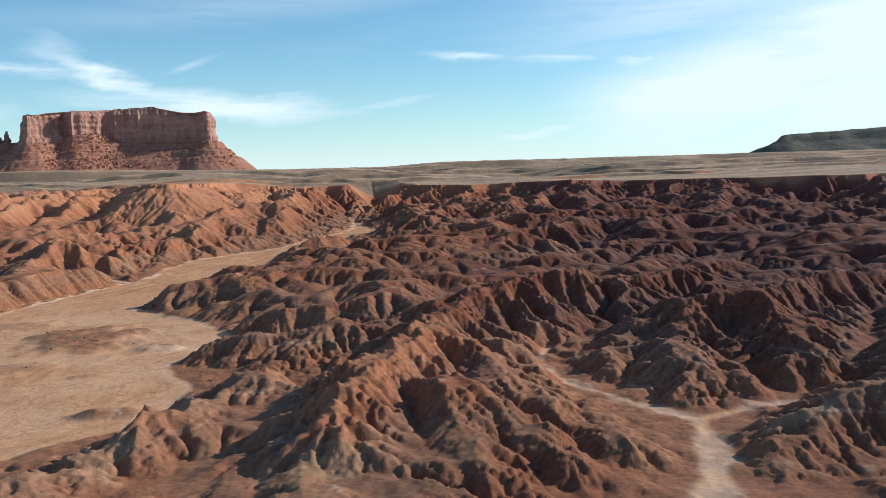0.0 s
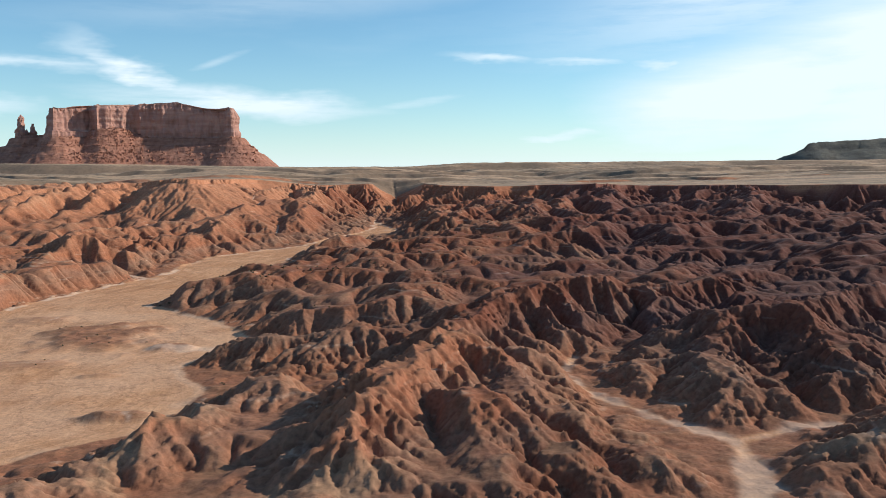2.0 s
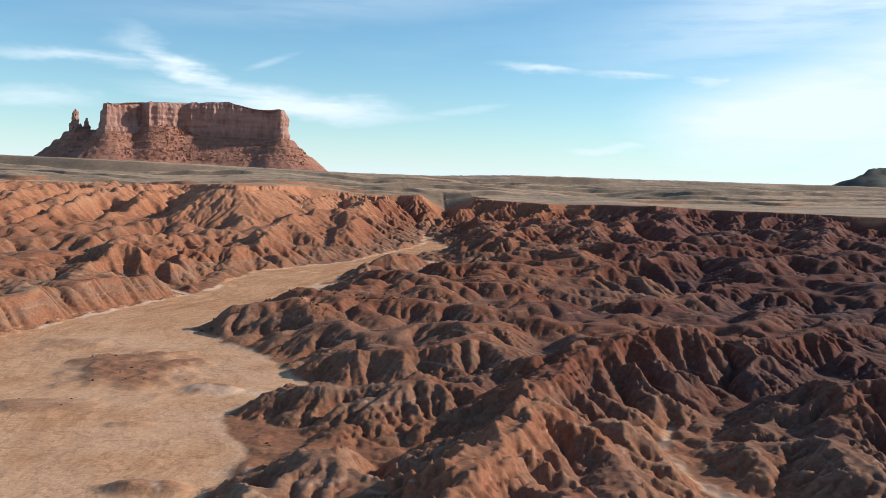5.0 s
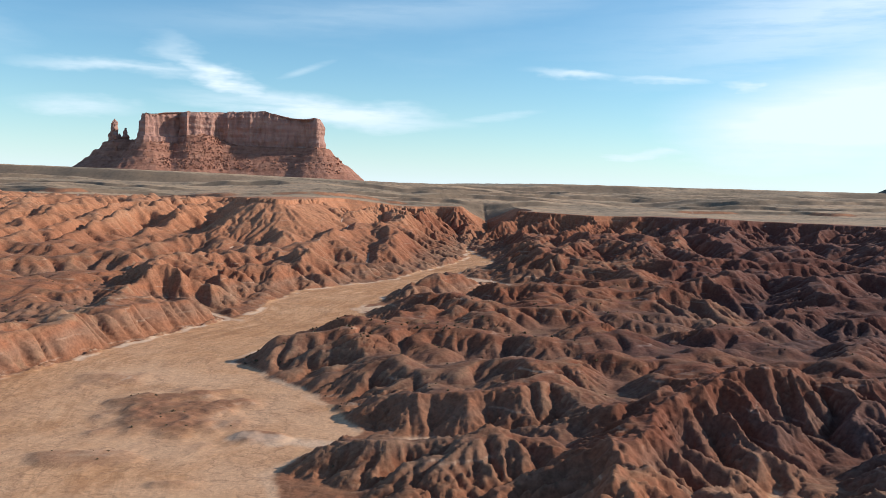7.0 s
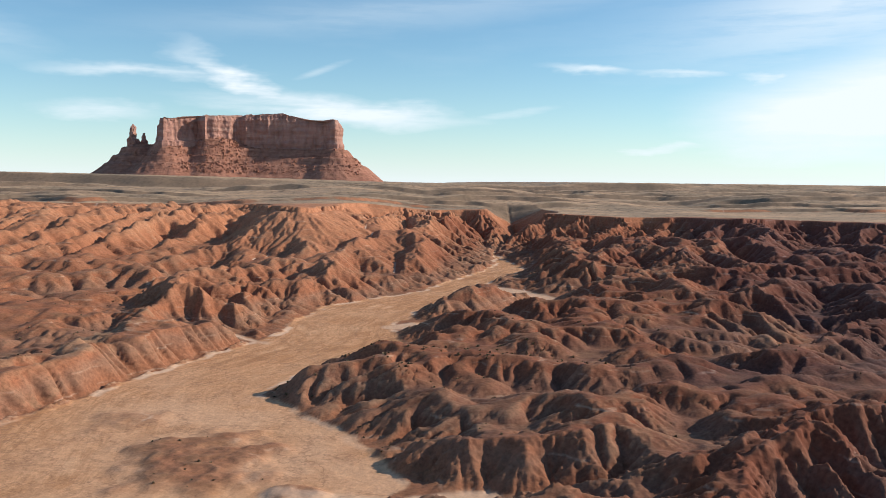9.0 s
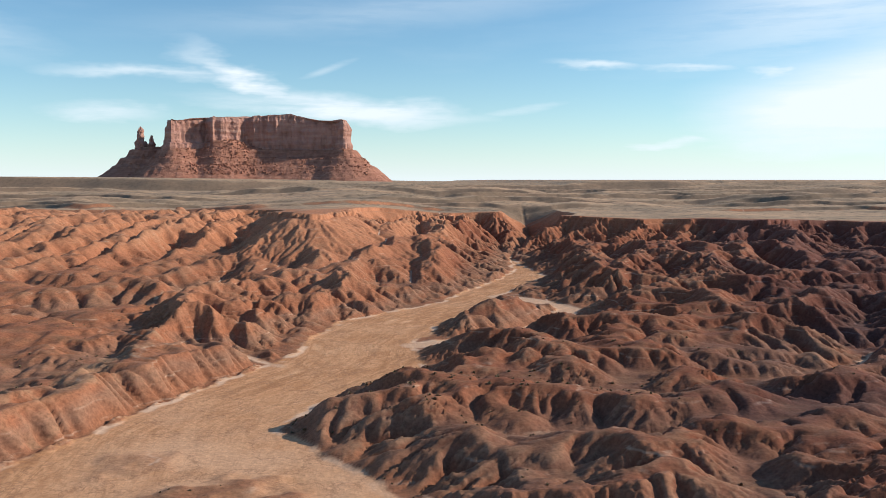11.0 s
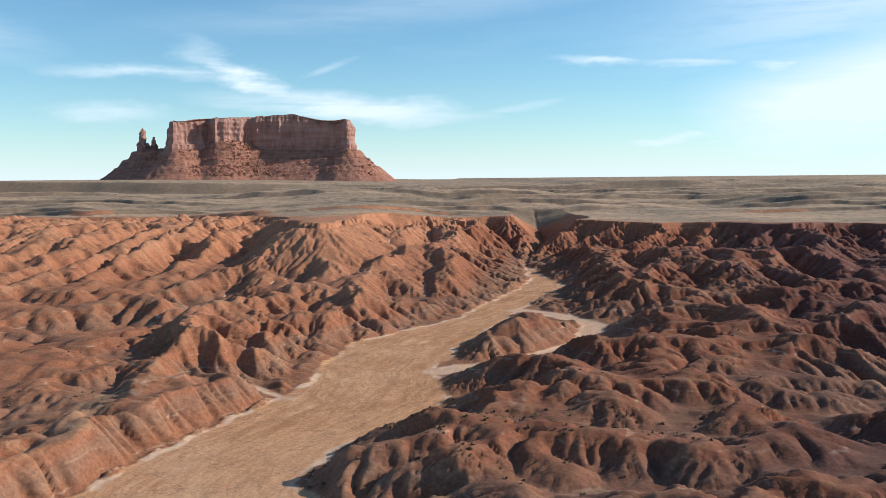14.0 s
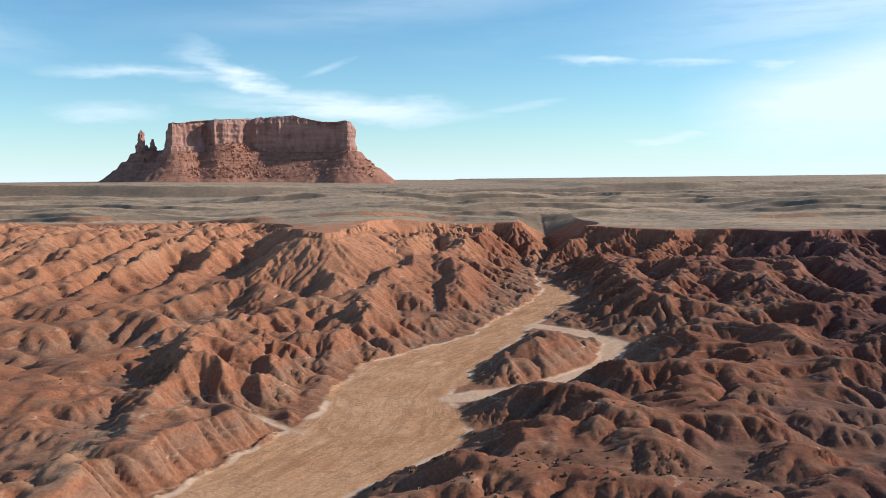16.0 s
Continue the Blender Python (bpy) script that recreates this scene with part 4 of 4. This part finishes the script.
butte = tagged(new("butte"), "tall red sandstone butte above a rubble slope", "butte")
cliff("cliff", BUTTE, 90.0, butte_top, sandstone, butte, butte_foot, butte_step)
tx, ty = np.arange(-700, 60, 2.6), np.arange(1500, 1860, 2.6)
gx, gy = np.meshgrid(tx, ty)
apron = [(-521, 1652), (-509, 1638), (-470, 1640)] + BUTTE[1:]
d = away(gx, gy, apron) + 2.5 * fbm(gx, gy, 40.0, 4, 12)
bulge = 19 * np.exp(-((gx + 358) / 40) ** 2 - ((gy - 1640) / 30) ** 2)          # the rubble cone before the cliff
slope = 102 - 0.92 * np.clip(d, 0, 200) + 0.0013 * np.clip(d, 0, 150) ** 2
slope = slope + bulge + 1.2 * ridged(gx, gy, 14.0, 3, 14) * smooth(0, 12, d)
slope = slope + 2.4 * np.sin(slope / 2.4) * smooth(58, 80, slope)             # thin hard layers
talus_z = np.maximum(np.where(d < 0, 102, slope), plateau(gx, gy) - 3)
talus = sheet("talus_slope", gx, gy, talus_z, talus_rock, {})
talus.parent = butte
talus["label"] = "dark red rubble slope with thin ledges"


def rubble(count, seed):
    r = np.random.default_rng(seed)
    x = np.where(r.random(count) < 0.5, r.normal(-345, 45, count), r.uniform(-520, -100, count))
    y = r.uniform(1555, 1662, count)
    i, j = np.clip(((x + 700) / 2.6).astype(int), 0, len(tx) - 1), np.clip(((y - 1500) / 2.6).astype(int), 0, len(ty) - 1)
    z = talus_z[j, i]
    ok = (z > 52) & (z < 116) & (away(x, y, BUTTE) > 1)
    x, y, z = x[ok], y[ok], z[ok]
    cube = np.array([(a, b, c) for a in (-1, 1) for b in (-1, 1) for c in (-1, 1)], float)
    faces = [(0, 1, 3, 2), (4, 6, 7, 5), (0, 4, 5, 1), (2, 3, 7, 6), (0, 2, 6, 4), (1, 5, 7, 3)]
    size = r.uniform(0.7, 2.4, len(x)) * r.uniform(0.6, 1.0, len(x))
    turn = r.uniform(0, 6.283, len(x))
    verts, polys = [], []
    for k in range(len(x)):
        p = cube * (0.7 + 0.6 * r.random((8, 3))) * size[k] * np.array([1.0, 0.8, 0.7])
        c, sn = math.cos(turn[k]), math.sin(turn[k])
        verts += [(x[k] + c * a - sn * b, y[k] + sn * a + c * b, z[k] + d * 1.0) for a, b, d in p]
        polys += [tuple(8 * k + f for f in face) for face in faces]
    me = bpy.data.meshes.new("rubble")
    me.from_pydata(verts, [], polys)
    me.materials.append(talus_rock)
    return tagged(new("rubble", me), "fallen red sandstone blocks below the cliff", "rubble", kind="stuff")


rubble(2600, 41)


def spire(x, y, z0, z1, radius, seed, lean=0.0):
    n, rings = 22, []
    a = np.arange(n) * 2 * math.pi / n
    for k in range(25):
        t = k / 24
        shape = 1.5 - 0.85 * t - 0.5 * max(0.0, (t - 0.72) / 0.28) ** 1.6 + 0.13 * math.sin(13 * t + seed) + 0.08 * math.sin(31 * t + 2 * seed)
        r = radius * max(shape, 0.08) * (1 + 0.55 * perlin(np.cos(a) * 1.8 + seed, np.sin(a) * 1.8 + t * 7, seed))
        rings.append(np.column_stack([x + lean * t + r * np.cos(a), y + r * 1.3 * np.sin(a), np.full(n, z0 + (z1 - z0) * t)]))
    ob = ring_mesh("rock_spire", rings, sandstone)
    return tagged(ob, "slender dark sandstone spire beside the butte", "rock spire", "spires beside the butte")


spire(-514, 1650, 84, 139, 6.5, 3, 1.0)
spire(-505, 1652, 84, 113, 4.6, 5)
spire(-496, 1654, 84, 123, 4.8, 7, 1.5)

# the dark table mountain beyond the right rim
mx, my = np.arange(640, 2400, 10.0), np.arange(1380, 2400, 10.0)
gx, gy = np.meshgrid(mx, my)
MESA = [(905, 1500), (1100, 1470), (1500, 1440), (2300, 1420), (2300, 2300), (1600, 2300), (1130, 1700)]
d = away(gx, gy, MESA) + 18 * fbm(gx, gy, 120.0, 4, 15)
top = 80 + 0.05 * np.clip(gx - 940, 0, 500)
mesa_z = np.where(d < 0, top, top - 12 * smooth(0, 14, d) - 0.42 * np.clip(d - 10, 0, 60) - 0.10 * np.clip(d - 70, 0, 300)) + 2 * fbm(gx, gy, 30.0, 3, 16)
mesa = sheet("mesa", gx, gy, np.maximum(mesa_z, plateau(gx, gy) - 6), grey_shale, {})
tagged(mesa, "dark flat-topped mesa on the skyline", "mesa")


# ---- dry shrubs ----
def shrub_material():
    mat, nodes, links, bsdf = shader("dry_shrub")
    geo = nodes.new("ShaderNodeNewGeometry")
    links.new(ramp(nodes, links, geo.outputs["Random Per Island"], [(0.0, (0.12, 0.09, 0.055)), (0.5, (0.18, 0.13, 0.08)), (1.0, (0.26, 0.185, 0.12))]), bsdf.inputs["Base Color"])
    return mat


def height_at(x, y):
    i = np.clip(np.searchsorted(gxs, x) - 1, 0, len(gxs) - 2)
    j = np.clip(np.searchsorted(gys, y) - 1, 0, len(gys) - 2)
    u, v = (x - gxs[i]) / (gxs[i + 1] - gxs[i]), (y - gys[j]) / (gys[j + 1] - gys[j])
    a = ground_z[j, i] * (1 - u) + ground_z[j, i + 1] * u
    b = ground_z[j + 1, i] * (1 - u) + ground_z[j + 1, i + 1] * u
    return a * (1 - v) + b * v


def shrubs(name, x0, x1, y0, y1, count, size, seed, flat_only, label, patchy=0.0, leaves=14):
    r = np.random.default_rng(seed)
    x, y = r.uniform(x0, x1, count), r.uniform(y0, y1, count)
    i, j = np.clip(np.searchsorted(gxs, x) - 1, 0, len(gxs) - 2), np.clip(np.searchsorted(gys, y) - 1, 0, len(gys) - 2)
    ok = (slope_g[j, i] < flat_only) & (wash_g[j, i] < 0.5) & (fbm(x, y, 18.0, 3, seed) > patchy)
    x, y = x[ok], y[ok]
    z = height_at(x, y)
    n = len(x)
    s = size * r.uniform(0.5, 1.3, n)
    # each shrub: small upright blades leaning out from its foot
    a, lean, tall = r.uniform(0, 6.283, (n, leaves)), r.uniform(0.1, 1.0, (n, leaves)), r.uniform(0.5, 1.0, (n, leaves))
    bx, by = x[:, None] + np.cos(a) * lean * s[:, None] * 0.5, y[:, None] + np.sin(a) * lean * s[:, None] * 0.5
    bz = z[:, None] - 0.06 + 0 * a
    tx, ty = bx + np.cos(a) * lean * s[:, None] * 0.45, by + np.sin(a) * lean * s[:, None] * 0.45
    tz = bz + s[:, None] * tall * (1.05 - 0.6 * lean)
    wx, wy = -np.sin(a) * s[:, None] * 0.28, np.cos(a) * s[:, None] * 0.28
    quad = np.stack([np.stack([bx - wx, by - wy, bz], -1), np.stack([bx + wx, by + wy, bz], -1),
                     np.stack([tx + 0.6 * wx, ty + 0.6 * wy, tz], -1), np.stack([tx - 0.6 * wx, ty - 0.6 * wy, tz], -1)], 2).reshape(-1, 3)
    me = bpy.data.meshes.new(name)
    me.from_pydata(quad.tolist(), [], np.arange(len(quad)).reshape(-1, 4).tolist())
    me.materials.append(shrub_mat)
    return tagged(new(name, me), label, "shrubs", kind="stuff")


shrub_mat = shrub_material()
shrubs("shrubs", -36, 30, 196, 222, 420, 0.5, 201, 0.6, "dark dry shrubs on the worn mounds", -0.1)
shrubs("shrubs", -60, -8, 105, 195, 350, 0.3, 202, 0.5, "small dry shrubs on low brown mounds", 0.0)
shrubs("shrubs", -150, -74, 180, 300, 500, 0.4, 203, 0.55, "dry shrubs on the slopes above the wash", 0.0)
shrubs("shrubs", -40, 130, 160, 330, 900, 0.4, 204, 0.5, "sparse dry shrubs on dark clay", 0.05)
